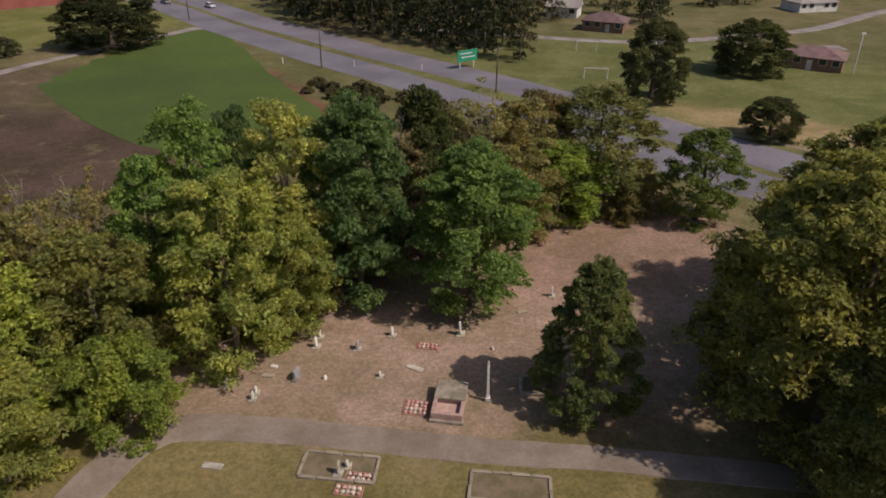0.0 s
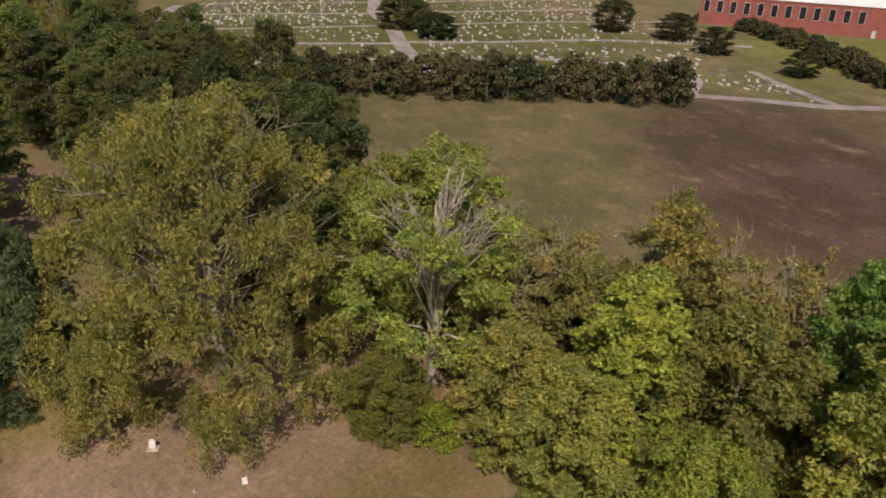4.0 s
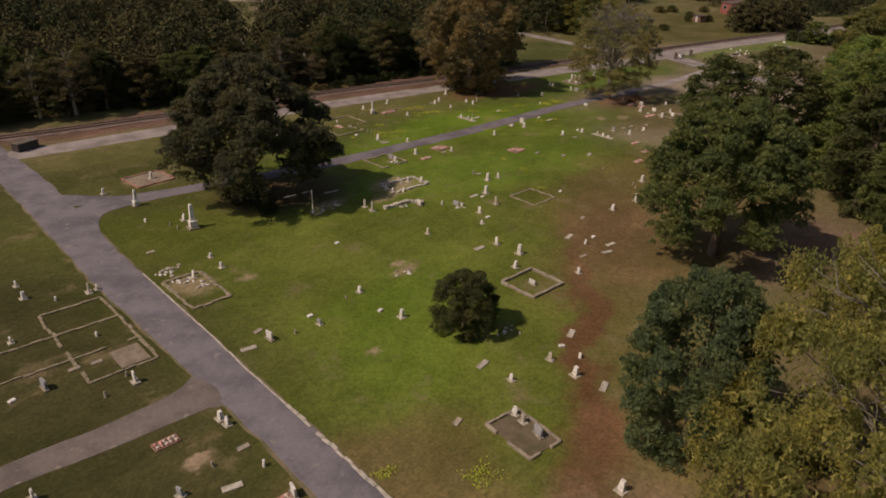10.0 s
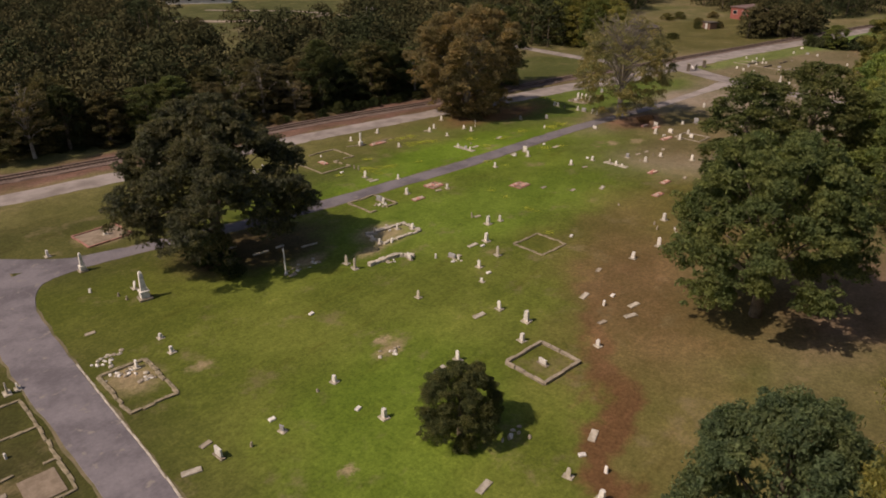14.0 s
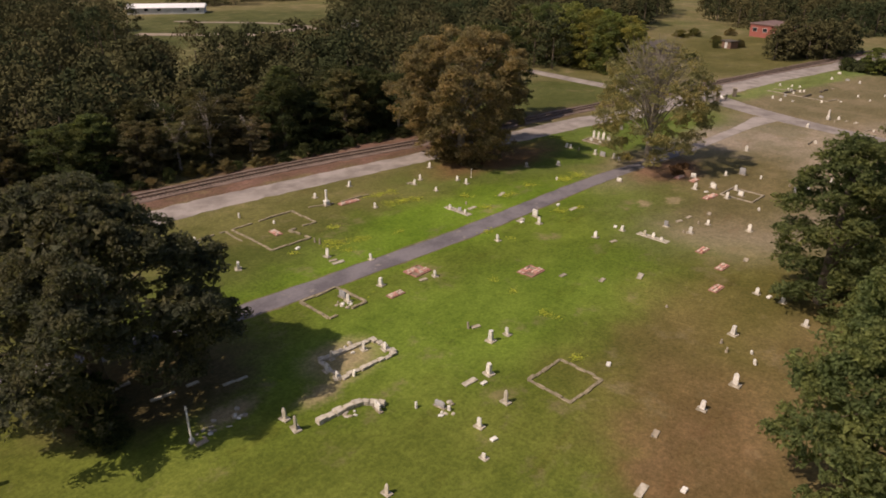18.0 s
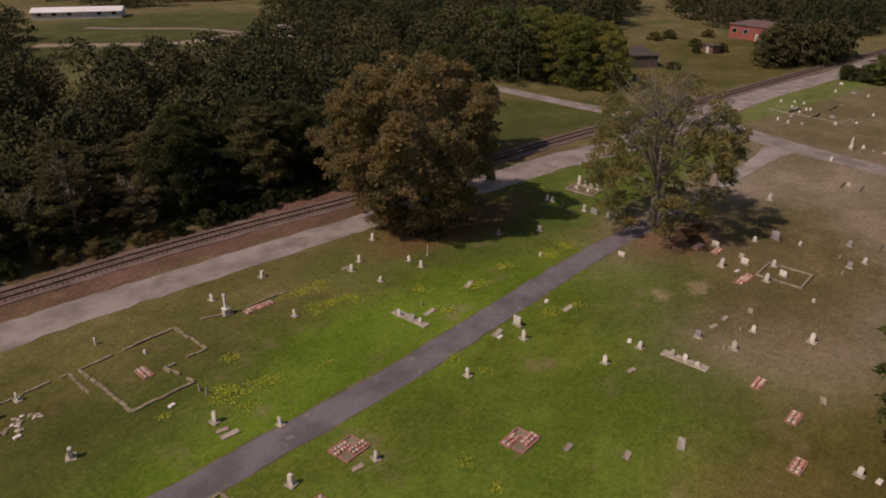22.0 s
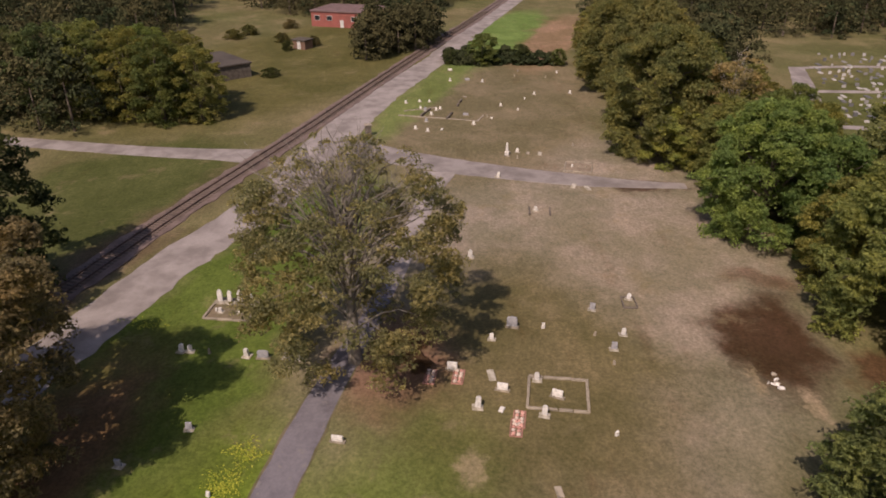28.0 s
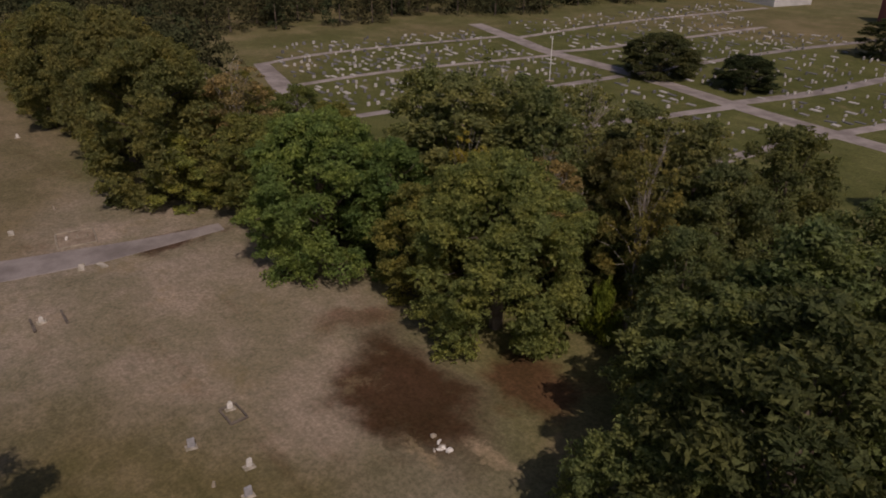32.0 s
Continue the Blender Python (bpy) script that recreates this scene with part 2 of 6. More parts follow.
class TreeKind:
    """A tree's meshes at a nominal height and crown radius; trees of the kind share them."""

    def __init__(self, profile, seed, h=18.0, r=6.0, base=0.15, clumps=90, per=55, leaf=0.3, clump=0.2,
                 shell=0.55, limbs=9, bare=0, bark=None, flat=0.75, droop=0.0, trunk=0.35, hang=0.0, lobes=0, bough=0.34, stout=0.3, core=0.0, inner=290, thin=2.0, ragged=0.0):
        rng = np.random.default_rng(seed)
        rnd = random.Random(seed)
        self.h, self.r = h, r
        z0 = base * h
        if lobes:
            # boughs: rounded masses over the crown's outline, each covered with sprays of leaves
            k = np.arange(lobes) + 0.5
            lu, la = (k / lobes) ** 0.8, k * 2.39996 + rng.uniform(-0.4, 0.4, lobes)
            lr = r * bough * rng.uniform(0.75, 1.25, lobes) * (1.1 - 0.3 * lu)
            ld = np.maximum(0, PROFILES[profile](lu) * r * rng.uniform(0.82 - ragged, 1.06 + ragged, lobes) - lr * 0.75)
            lc = np.stack([ld * np.cos(la), ld * np.sin(la), z0 + lu * (h - z0) - lr * 0.55], 1)
            pick = rng.integers(0, lobes, clumps)
            d = rng.normal(size=(clumps, 3)) + np.stack([np.cos(la[pick]) * 0.5, np.sin(la[pick]) * 0.5, np.full(clumps, 0.45)], 1)
            d /= np.linalg.norm(d, axis=1)[:, None]
            c = lc[pick] + d * (lr[pick] * rng.uniform(0.7, 1.05, clumps))[:, None] * (1, 1, 0.85)
            c[:, 2] = np.maximum(c[:, 2], 0.4)
            cr = r * clump * rng.uniform(0.6, 1.4, clumps)
            # the top of an ageing crown has lost most of its leaves
            keep = (c[:, 2] < thin * h) | (rng.uniform(0, 1, clumps) < 0.3)
            c, cr = c[keep], cr[keep]
            # leaves round the stem close the crown's heart
            lu = np.linspace(0.22, 0.8, 6)
            lc = np.concatenate([lc, np.stack([0 * lu, 0 * lu, z0 + lu * (h - z0)], 1)])
            lr = np.concatenate([lr, PROFILES[profile](lu) * r * 0.5])
            lc, lr = lc[lc[:, 2] < thin * h], lr[lc[:, 2] < thin * h]
            clumps = len(c)
        else:
            u = rng.uniform(0, 1, clumps) ** 0.85
            a = rng.uniform(0, 2 * np.pi, clumps)
            wave = 1 + 0.16 * np.sin(3 * a + seed) + 0.1 * np.sin(5 * a + 2.1 * seed + 6 * u)
            q = np.where(rng.uniform(0, 1, clumps) < 0.8, rng.uniform(shell, 1, clumps), rng.uniform(0.1, shell, clumps))
            rad = PROFILES[profile](u) * r * wave * q
            cr = r * clump * rng.uniform(0.65, 1.35, clumps)
            if profile in ("cone", "pine"):
                cr *= 1.05 - 0.45 * u
            rad = np.maximum(0, rad - cr * 0.5)
            c = np.stack([rad * np.cos(a), rad * np.sin(a), z0 + u * (h - z0) - cr * flat * 0.6], 1)
        p, au, av = leaves(rng, c, cr, per, leaf, flat, droop, hang)
        if core:
            # older, larger leaf sprays deep inside each bough
            ip, iu, iv = leaves(rng, lc, lr * core, inner, 0.125 * float(lr.mean()), 0.85)
            p, au, av = np.concatenate([p, ip]), np.concatenate([au, iu]), np.concatenate([av, iv])
        p[:, 2] = np.maximum(p[:, 2], 0.25)
        self.crown = quads_mesh("crown", p, au, av, LEAF)
        # trunk, with limbs that reach into the crown
        bend = rnd.uniform(-0.5, 0.5)
        spine = [(0, 0, -0.3), (0.02 * h * bend, 0, 0.18 * h), (0.04 * h * bend, 0.02 * h * bend, 0.45 * h), (0.02 * h * bend, 0, 0.82 * h)]
        tv, tf = tube(spine, [trunk * 1.35, trunk, trunk * 0.7, trunk * 0.15], 8)
        self.trunk = mesh_of("trunk", tv, tf, bark or BARK, True)
        bv, bf = [], []

        def limb(path, radii, sides=5):
            v, f = tube(path, radii, sides)
            bf.extend(tuple(j + len(bv) for j in g) for g in f)
            bv.extend(v)

        def crook(k):
            return Vector((rnd.uniform(-1, 1), rnd.uniform(-1, 1), rnd.uniform(-0.4, 1))) * k

        for i in range(limbs + bare):
            tip = Vector(c[(i * 37) % clumps])
            if i >= limbs:
                w = rnd.uniform(0, 2 * math.pi)
                uu = rnd.uniform(min(0.6, thin), 1.0) if thin < 1 else rnd.uniform(0.3, 0.95)
                rr = float(PROFILES[profile](np.array(uu))) * r * rnd.uniform(0.25, 1.0)
                tip = Vector((rr * math.cos(w), rr * math.sin(w), z0 + uu * (h - z0)))
            s0 = Vector((0.03 * h * bend, 0, max(0.12, min(0.6, (tip.z / h) * rnd.uniform(0.3, 0.75))) * h))
            way = tip - s0
            rise = Vector((0, 0, 0.16 * way.length))
            a, b = s0 + way * 0.33 + rise + crook(0.05 * r), s0 + way * 0.68 + rise * 0.7 + crook(0.07 * r)
            k = stout if i < limbs else stout * rnd.uniform(0.35, 0.8)
            limb([s0, a, b, tip], [trunk * k, trunk * k * 0.7, trunk * k * 0.4, trunk * 0.05])
            if i >= limbs:
                for _ in range(5):
                    q = a.lerp(b, rnd.uniform(0.2, 1.0)) if rnd.random() < 0.5 else b.lerp(tip, rnd.uniform(0, 0.9))
                    e = q + (way.normalized() * 0.5 + crook(0.8)) * r * rnd.uniform(0.12, 0.26)
                    limb([q, q.lerp(e, 0.5) + crook(0.02 * r), e], [trunk * 0.07, trunk * 0.05, trunk * 0.02], 4)
        self.limbs = mesh_of("branchwork", bv, bf, bark or BARK, True)

    def plant(self, x, y, h, r, colour, label, name="tree", turn=None, group="", lean=0.0):
        ob = thing(name, x, y, 0, 0, label, "tree", group)
        turn = (x * 37.1 + y * 91.7) % 360 if turn is None else turn
        ob.matrix_basis = Matrix.LocRotScale((x, y, 0), Euler((0, radians(lean), radians(turn))), (r / self.r, r / self.r, h / self.h))
        part("trunk", self.trunk, ob)
        part("branchwork", self.limbs, ob)
        crown = part("crown", self.crown, ob)
        crown.color = (*colour, 1)
        return ob


# ---- the ground: one sheet to the horizon ----
ZONES = [  # centre, half sizes, turn, softness, colour, strength
    (-20, 30, 60, 60, 0, 0.5, (0.155, 0.122, 0.062), 1.0),
    (0, 64, 30, 20, 15, 0.25, (0.30, 0.225, 0.165), 1.0),
    (18, 78, 16, 14, 30, 0.3, (0.27, 0.19, 0.14), 1.0),
    (-6, 40, 40, 5.5, -5, 0.4, (0.17, 0.15, 0.06), 0.9),
    (-92, -52, 66, 33, -13, 0.16, (0.096, 0.116, 0.022), 1.0),
    (-112, -64, 34, 9, -13, 0.5, (0.112, 0.195, 0.02), 0.85),
    (-96, -45, 30, 10, -13, 0.5, (0.112, 0.185, 0.024), 0.75),
    (-60, -22, 30, 26, 40, 0.35, (0.112, 0.142, 0.026), 1.0),
    (-56, -22, 14, 8, 30, 0.6, (0.110, 0.180, 0.022), 0.75),
    (-12, -45, 32, 46, 0, 0.38, (0.055, 0.056, 0.020), 1.0),
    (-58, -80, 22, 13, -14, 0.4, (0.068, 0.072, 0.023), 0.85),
    (-72, -5.5, 44, 6.0, 30, 0.4, (0.168, 0.128, 0.060), 0.6),
    (-114, -21, 24, 8.5, -6, 0.45, (0.125, 0.085, 0.038), 0.38),
    (-40, -8, 8, 7, 0, 0.5, (0.15, 0.11, 0.05), 0.7),
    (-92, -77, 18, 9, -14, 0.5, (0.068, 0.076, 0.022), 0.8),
    # litter below the magnolia, its crown's deep shade also put into the colour
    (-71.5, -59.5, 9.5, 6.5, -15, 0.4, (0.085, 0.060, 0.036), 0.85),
    (-104, 4, 14, 8, -20, 0.4, (0.17, 0.125, 0.085), 0.9),
    (-68, -8.6, 19, 1.7, 31, 0.55, (0.150, 0.072, 0.040), 0.85),
    (-49, 1.6, 8, 2.4, 20, 0.6, (0.150, 0.078, 0.042), 0.75),
    (-91, -17, 12, 6.0, 24, 0.6, (0.165, 0.098, 0.054), 0.7),
    (-98, -10, 26, 10, -10, 0.35, (0.14, 0.10, 0.045), 0.55),
    (-118, -22, 24, 12, -4, 0.4, (0.13, 0.10, 0.04), 0.32),
    (-46, 20, 8, 18, 12, 0.4, (0.235, 0.172, 0.122), 0.9),
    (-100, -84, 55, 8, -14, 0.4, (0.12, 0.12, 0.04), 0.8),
    (-176.9, -30.6, 46, 24, -8, 0.22, (0.228, 0.200, 0.145), 1.0),
    (-156.5, -36.3, 21, 14, -8, 0.45, (0.118, 0.102, 0.042), 0.9),
    (-130, -48, 18, 8, -10, 0.5, (0.100, 0.150, 0.020), 0.75),
    (-175, -20.9, 18, 10, 20, 0.4, (0.24, 0.205, 0.145), 0.8),
    (-160.2, -13.5, 8.4, 4.8, -18, 0.35, (0.060, 0.035, 0.018), 1.0),
    (-154.3, -5.1, 4, 3.4, 40, 0.35, (0.085, 0.045, 0.022), 0.9),
    (-198.1, -15.2, 4, 2.2, 60, 0.4, (0.07, 0.04, 0.025), 0.9),
    (-171.2, -10.4, 4, 2, 60, 0.4, (0.13, 0.08, 0.05), 0.7),
    (-165.4, -65.2, 40, 9, -16, 0.3, (0.085, 0.125, 0.024), 1.0),
    (-145.1, -73.5, 14, 5.5, -14, 0.45, (0.16, 0.085, 0.05), 0.85),
    (-157.7, -46.9, 7, 4.5, -10, 0.45, (0.17, 0.10, 0.065), 0.8),
    (-241.4, -34.4, 44, 20, -14, 0.2, (0.162, 0.140, 0.082), 1.0),
    (-248.2, -47.9, 34, 4.5, -16, 0.4, (0.12, 0.16, 0.045), 0.9),
    (-311.7, -28.6, 42, 10, -16, 0.2, (0.12, 0.19, 0.05), 1.0),
    (-305.9, -15.2, 40, 7, -16, 0.3, (0.24, 0.165, 0.10), 1.0),
    (-194.3, -90.2, 26, 15, -16, 0.2, (0.075, 0.088, 0.028), 1.0),
    (-279.9, -80.6, 58, 26, -16, 0.2, (0.10, 0.095, 0.033), 1.0),
    (-112, -97.5, 80, 5.5, -14, 0.4, (0.145, 0.088, 0.068), 0.95),
    (-96, 84, 44, 62, -32, 0.12, (0.120, 0.110, 0.054), 1.0),
    (-84, 112, 30, 22, -30, 0.4, (0.072, 0.052, 0.038), 0.9),
    (-58, 104, 20, 26, -20, 0.4, (0.080, 0.057, 0.042), 0.95),
    (-86, 146, 12, 14, 0, 0.4, (0.11, 0.085, 0.055), 0.9),
    (-31, 141, 28, 3.2, -58, 0.4, (0.15, 0.078, 0.05), 0.8),
    (-110, 205, 55, 30, 38, 0.2, (0.15, 0.155, 0.05), 1.0),
    (-202.9, 80.1, 66, 70, -30, 0.1, (0.095, 0.105, 0.035), 1.0),
    (50, 150, 60, 42, -20, 0.2, (0.125, 0.142, 0.052), 1.0),
    (72, 108, 40, 9, -38, 0.3, (0.30, 0.23, 0.12), 0.8),
    (-225, -245, 60, 50, 10, 0.2, (0.075, 0.085, 0.030), 1.0),
    (-198, -205, 10, 16, 20, 0.4, (0.22, 0.165, 0.11), 0.7),
]


BARE = [  # small bare spots where the turf has worn off: centre and half sizes
    (-73.2, -51.0, 2.8, 1.5), (-84.5, -49.5, 4.4, 3.4), (-80, -47, 3.2, 1.5), (-64.8, -30.2, 2.1, 1.0), (-65.5, -31.8, 1.2, 0.8), (-140.5, -44, 1.6, 1.1),
    (-144.6, -41.1, 2.2, 1.2), (-47, -45, 2.6, 3.0), (-52, -42, 1.4, 0.8), (-31.5, -21.5, 1.4, 0.8), (-50.5, -21.5, 1.0, 0.6), (-151.4, -13.7, 2.8, 0.8), (-154.8, -17.1, 2.2, 0.5), (-61.8, -77.8, 3.4, 3.2),
]


def ground_material():
    n = Nodes("ground_cover")
    p = n.coord()
    wob = n.node("TexNoise", Vector=p, Scale=0.12, Detail=5.0, Roughness=0.62).outputs["Color"]
    q = n.vec("ADD", p, n.vec("MULTIPLY", n.vec("SUBTRACT", wob, (0.5, 0.5, 0.5)), (11, 11, 0)))
    c = n.mix(n.ramp(n.noise(p, 0.02, 4), 0.35, 0.65), (0.11, 0.115, 0.045), (0.16, 0.14, 0.07))
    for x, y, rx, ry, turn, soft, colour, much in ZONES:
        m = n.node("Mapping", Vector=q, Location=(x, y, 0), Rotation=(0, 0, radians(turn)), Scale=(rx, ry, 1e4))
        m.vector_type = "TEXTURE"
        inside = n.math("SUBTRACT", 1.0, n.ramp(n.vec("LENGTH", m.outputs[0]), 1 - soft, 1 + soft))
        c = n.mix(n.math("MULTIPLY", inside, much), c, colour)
    wob = n.node("TexNoise", Vector=p, Scale=0.9, Detail=5.0, Roughness=0.7).outputs["Color"]
    q = n.vec("ADD", p, n.vec("MULTIPLY", n.vec("SUBTRACT", wob, (0.5, 0.5, 0.5)), (3.2, 3.2, 0)))
    for x, y, rx, ry in BARE:
        m = n.node("Mapping", Vector=q, Location=(x, y, 0), Scale=(rx, ry, 1e4))
        m.vector_type = "TEXTURE"
        inside = n.math("SUBTRACT", 1.0, n.ramp(n.vec("LENGTH", m.outputs[0]), 0.3, 1.25))
        c = n.mix(n.math("MULTIPLY", inside, 0.75), c, (0.33, 0.26, 0.17))
    # clumps of turf, thin dry spots, fine blades
    tuft = n.noise(p, 0.55, 6, 0.65)
    c = n.mix(0.5, c, n.mix(tuft, (0.30, 0.36, 0.30), (1.72, 1.62, 1.66)), "MULTIPLY")
    clump = n.noise(p, 1.6, 5, 0.7)
    c = n.mix(0.38, c, n.mix(n.ramp(clump, 0.3, 0.72), (0.55, 0.6, 0.55), (1.45, 1.38, 1.4)), "MULTIPLY")
    dry = n.math("MULTIPLY", n.ramp(n.noise(p, 0.16, 6, 0.72), 0.54, 0.70), 0.6)
    c = n.mix(dry, c, (0.21, 0.17, 0.095))
    patchwork = n.ramp(n.noise(p, 0.085, 5, 0.62), 0.40, 0.62)
    c = n.mix(0.8, c, n.mix(patchwork, (0.82, 0.83, 0.75), (1.22, 1.15, 1.22)), "MULTIPLY")
    drift = n.node("Mapping", Vector=p, Rotation=(0, 0, radians(-14)), Scale=(0.055, 0.16, 1.0)).outputs[0]
    pale = n.math("MULTIPLY", n.ramp(n.noise(drift, 1.0, 6, 0.68), 0.52, 0.72), 0.5)
    c = n.mix(pale, c, n.mix(1.0, c, (1.5, 1.42, 1.5), "MULTIPLY"))
    worn = n.math("MULTIPLY", n.ramp(n.noise(n.vec("ADD", drift, (31, 7, 0)), 1.6, 6, 0.7), 0.54, 0.74), 0.6)
    c = n.mix(worn, c, n.mix(1.0, c, (0.72, 0.60, 0.55), "MULTIPLY"))
    fine = n.noise(p, 3.2, 8, 0.78)
    c = n.mix(0.85, c, n.mix(fine, (0.25, 0.28, 0.24), (1.75, 1.72, 1.75)), "MULTIPLY")
    # scattered weeds in yellow flower, in loose colonies
    colony = n.ramp(n.noise(p, 0.11, 3, 0.6), 0.6, 0.72)
    weed = n.math("MULTIPLY", n.ramp(n.noise(p, 1.7, 4, 0.7), 0.58, 0.68), colony)
    lawn = n.node("Mapping", Vector=p, Location=(-104, -62, 0), Rotation=(0, 0, radians(-13)), Scale=(60, 26, 1e4))
    lawn.vector_type = "TEXTURE"
    weed = n.math("MULTIPLY", weed, n.math("SUBTRACT", 1.0, n.ramp(n.vec("LENGTH", lawn.outputs[0]), 0.8, 1.1)))
    c = n.mix(n.math("MULTIPLY", weed, 0.75), c, (0.30, 0.34, 0.03))
    return n.surface(c, 0.95, n.bump(n.math("ADD", fine, n.math("MULTIPLY", tuft, 2.0)), 0.5, 0.08), spec=0.1)


GROUND = ground_material()
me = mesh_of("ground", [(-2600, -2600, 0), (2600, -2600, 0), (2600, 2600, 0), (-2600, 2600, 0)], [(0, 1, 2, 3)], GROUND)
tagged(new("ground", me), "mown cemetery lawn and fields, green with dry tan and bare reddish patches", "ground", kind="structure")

# the young crop beyond the wood, with a soft mown edge
CROP = mottled("young_crop", (0.084, 0.126, 0.022), (0.058, 0.092, 0.019), 0.025, 0.8, bump=0.4)
field_edge = [(-80, 143), (-79.5, 156), (-77, 172), (-72, 190), (-66, 201), (-58, 197), (-47, 176), (-39, 158), (-30, 142), (-22, 127), (-20, 116), (-26, 106), (-38, 104), (-50, 111), (-60, 120), (-71, 132)]
ring = []
for (ax, ay), (bx, by) in zip(field_edge, field_edge[1:] + field_edge[:1]):
    for k in range(8):
        x, y = ax + (bx - ax) * k / 8, ay + (by - ay) * k / 8
        j = noise.noise(Vector((x * 0.35, y * 0.35, 3))) * 2.0
        ring.append((x + j, y - j, 0.035))
tagged(new("crop_field", mesh_of("crop_field", ring + [(x, y, -0.02) for x, y, _ in ring], [tuple(range(len(ring)))] + [(k, (k + 1) % len(ring), (k + 1) % len(ring) + len(ring), k + len(ring)) for k in range(len(ring))], CROP)), "bright green young crop in the field beyond the wood", "field", kind="structure")

ASPHALT = mottled("asphalt", (0.205, 0.190, 0.205), (0.130, 0.119, 0.131), 0.25, 3.0, bump=0.2, speck=(0.24, 0.22, 0.20))
SIDE = mottled("sandy_asphalt", (0.20, 0.17, 0.15), (0.13, 0.11, 0.10), 0.3, 3.0, bump=0.3, speck=(0.26, 0.22, 0.18))
WORN = mottled("worn_track", (0.30, 0.245, 0.20), (0.22, 0.175, 0.135), 0.3, 3.0, bump=0.3)
GRAVEL = mottled("pale_gravel", (0.325, 0.29, 0.27), (0.195, 0.17, 0.155), 0.25, 4.0, bump=0.4)
HIGHWAY = mottled("highway_asphalt", (0.195, 0.188, 0.21), (0.14, 0.135, 0.152), 0.08, 1.5, bump=0.1)
BALLAST = mottled("ballast", (0.19, 0.14, 0.12), (0.12, 0.088, 0.075), 0.4, 4.0, bump=0.6)


def smooth_line(pts, step=1.6):
    """Catmull-Rom through plan points, at even steps."""
    pts = [Vector((*p[:2], p[2] if len(p) > 2 else 0)) for p in pts]
    ext = [pts[0] * 2 - pts[1], *pts, pts[-1] * 2 - pts[-2]]
    out = []
    for a, b, c, d in zip(ext, ext[1:], ext[2:], ext[3:]):
        n = max(2, int((c - b).length / step))
        for i in range(n):
            t = i / n
            out.append(0.5 * ((2 * b) + (c - a) * t + (2 * a - 5 * b + 4 * c - d) * t ** 2 + (3 * b - a - 3 * c + d) * t ** 3))
    return out + [pts[-1]]


def ribbon(name, pts, material, label, z=0.03, ragged=0.12, step=1.6, category="road", kind="structure", widen=0.0):
    """A road from (x, y, width) points: slightly crowned, with broken edges that dip into the ground."""
    line = smooth_line(pts, step)
    v, f = [], []
    for i, p in enumerate(line):
        d = (line[min(i + 1, len(line) - 1)] - line[max(i - 1, 0)])
        side = Vector((-d.y, d.x, 0)).normalized()
        w = p.z / 2 + widen
        for s in (-1, -0.97, -0.5, 0, 0.5, 0.97, 1):
            j = ragged * noise.noise(Vector((p.x * 0.6, p.y * 0.6, s * 7))) * 1.6 if abs(s) > 0.9 else 0
            h = z * (1 - 0.35 * s * s) if abs(s) < 1 else -0.03
            q = Vector((p.x, p.y, 0)) + side * (w * s + j)
            v.append((q.x, q.y, h))
    for i in range(len(line) - 1):
        for k in range(6):
            a = i * 7 + k
            f.append((a, a + 1, a + 8, a + 7)[::-1])
    me = mesh_of(name, v, f, material)
    return tagged(new(name, me), label, category, kind=kind)


LITTER = mottled("dry_verge", (0.19, 0.155, 0.095), (0.11, 0.105, 0.045), 0.5, 5.0, bump=0.5)


def verge(name, pts, extra, label):
    """The thin dry fringe that a road's edge leaves in the turf, just below the road."""
    ribbon(name, [(x, y, w + extra) for x, y, w in pts], LITTER, label, z=0.022, ragged=0.22, category="verge")


verge("verge_main", [(-49, -88, 5.4), (-45.4, -68, 4.9), (-42.4, -51, 4.9), (-41.2, -42, 4.5), (-39.5, -31, 4.2), (-37.8, -19.5, 3.9), (-35.4, -6.4, 4.0), (-32, 14, 3.6)], 0.5, "dry fringe of turf along the drive")
verge("verge_lane", [(-57, -72, 2.8), (-66, -69.2, 2.9), (-83, -64.0, 3.0), (-101, -60.5, 3.1), (-118.4, -57.6, 3.1), (-140, -55.1, 3.0), (-151.9, -53.1, 2.8), (-164.4, -50.4, 2.2)], 0.4, "dry fringe of turf along the lane")
ribbon("road_main", [(-58, -150, 5), (-52, -110, 5), (-49, -88, 5.4), (-45.4, -68, 4.9), (-42.4, -51, 4.9), (-41.2, -42, 4.5), (-39.5, -31, 4.2), (-37.8, -19.5, 3.9), (-36.6, -12.5, 3.9), (-35.4, -6.4, 4.0), (-34.5, -0.7, 3.8),
                     (-32, 14, 3.6), (-28, 32, 3.6), (-26.8, 37, 3.4)],
       ASPHALT, "grey worn asphalt cemetery drive with broken edges", z=0.06)
ribbon("road_track", [(-26.8, 36, 3.4), (-25.9, 41, 3.3), (-22.6, 46.0, 3.2), (-14, 46, 2.9), (-5.1, 44.8, 2.8), (3.3, 43.7, 2.7), (12, 42.8, 2.6), (45, 38, 2.6)], WORN, "tan worn track curving round the first graves", z=0.06)
ribbon("road_side", [(-38.2, -27.9, 8.0), (-36.6, -28.1, 5.2), (-34.4, -28.2, 3.7), (-29.5, -28.9, 3.2), (-24, -30, 2.9), (-19, -30.9, 2.8), (10, -36, 2.8), (60, -45, 2.8), (140, -60, 2.8)], SIDE, "narrow asphalt side lane with sandy edges", z=0.05)
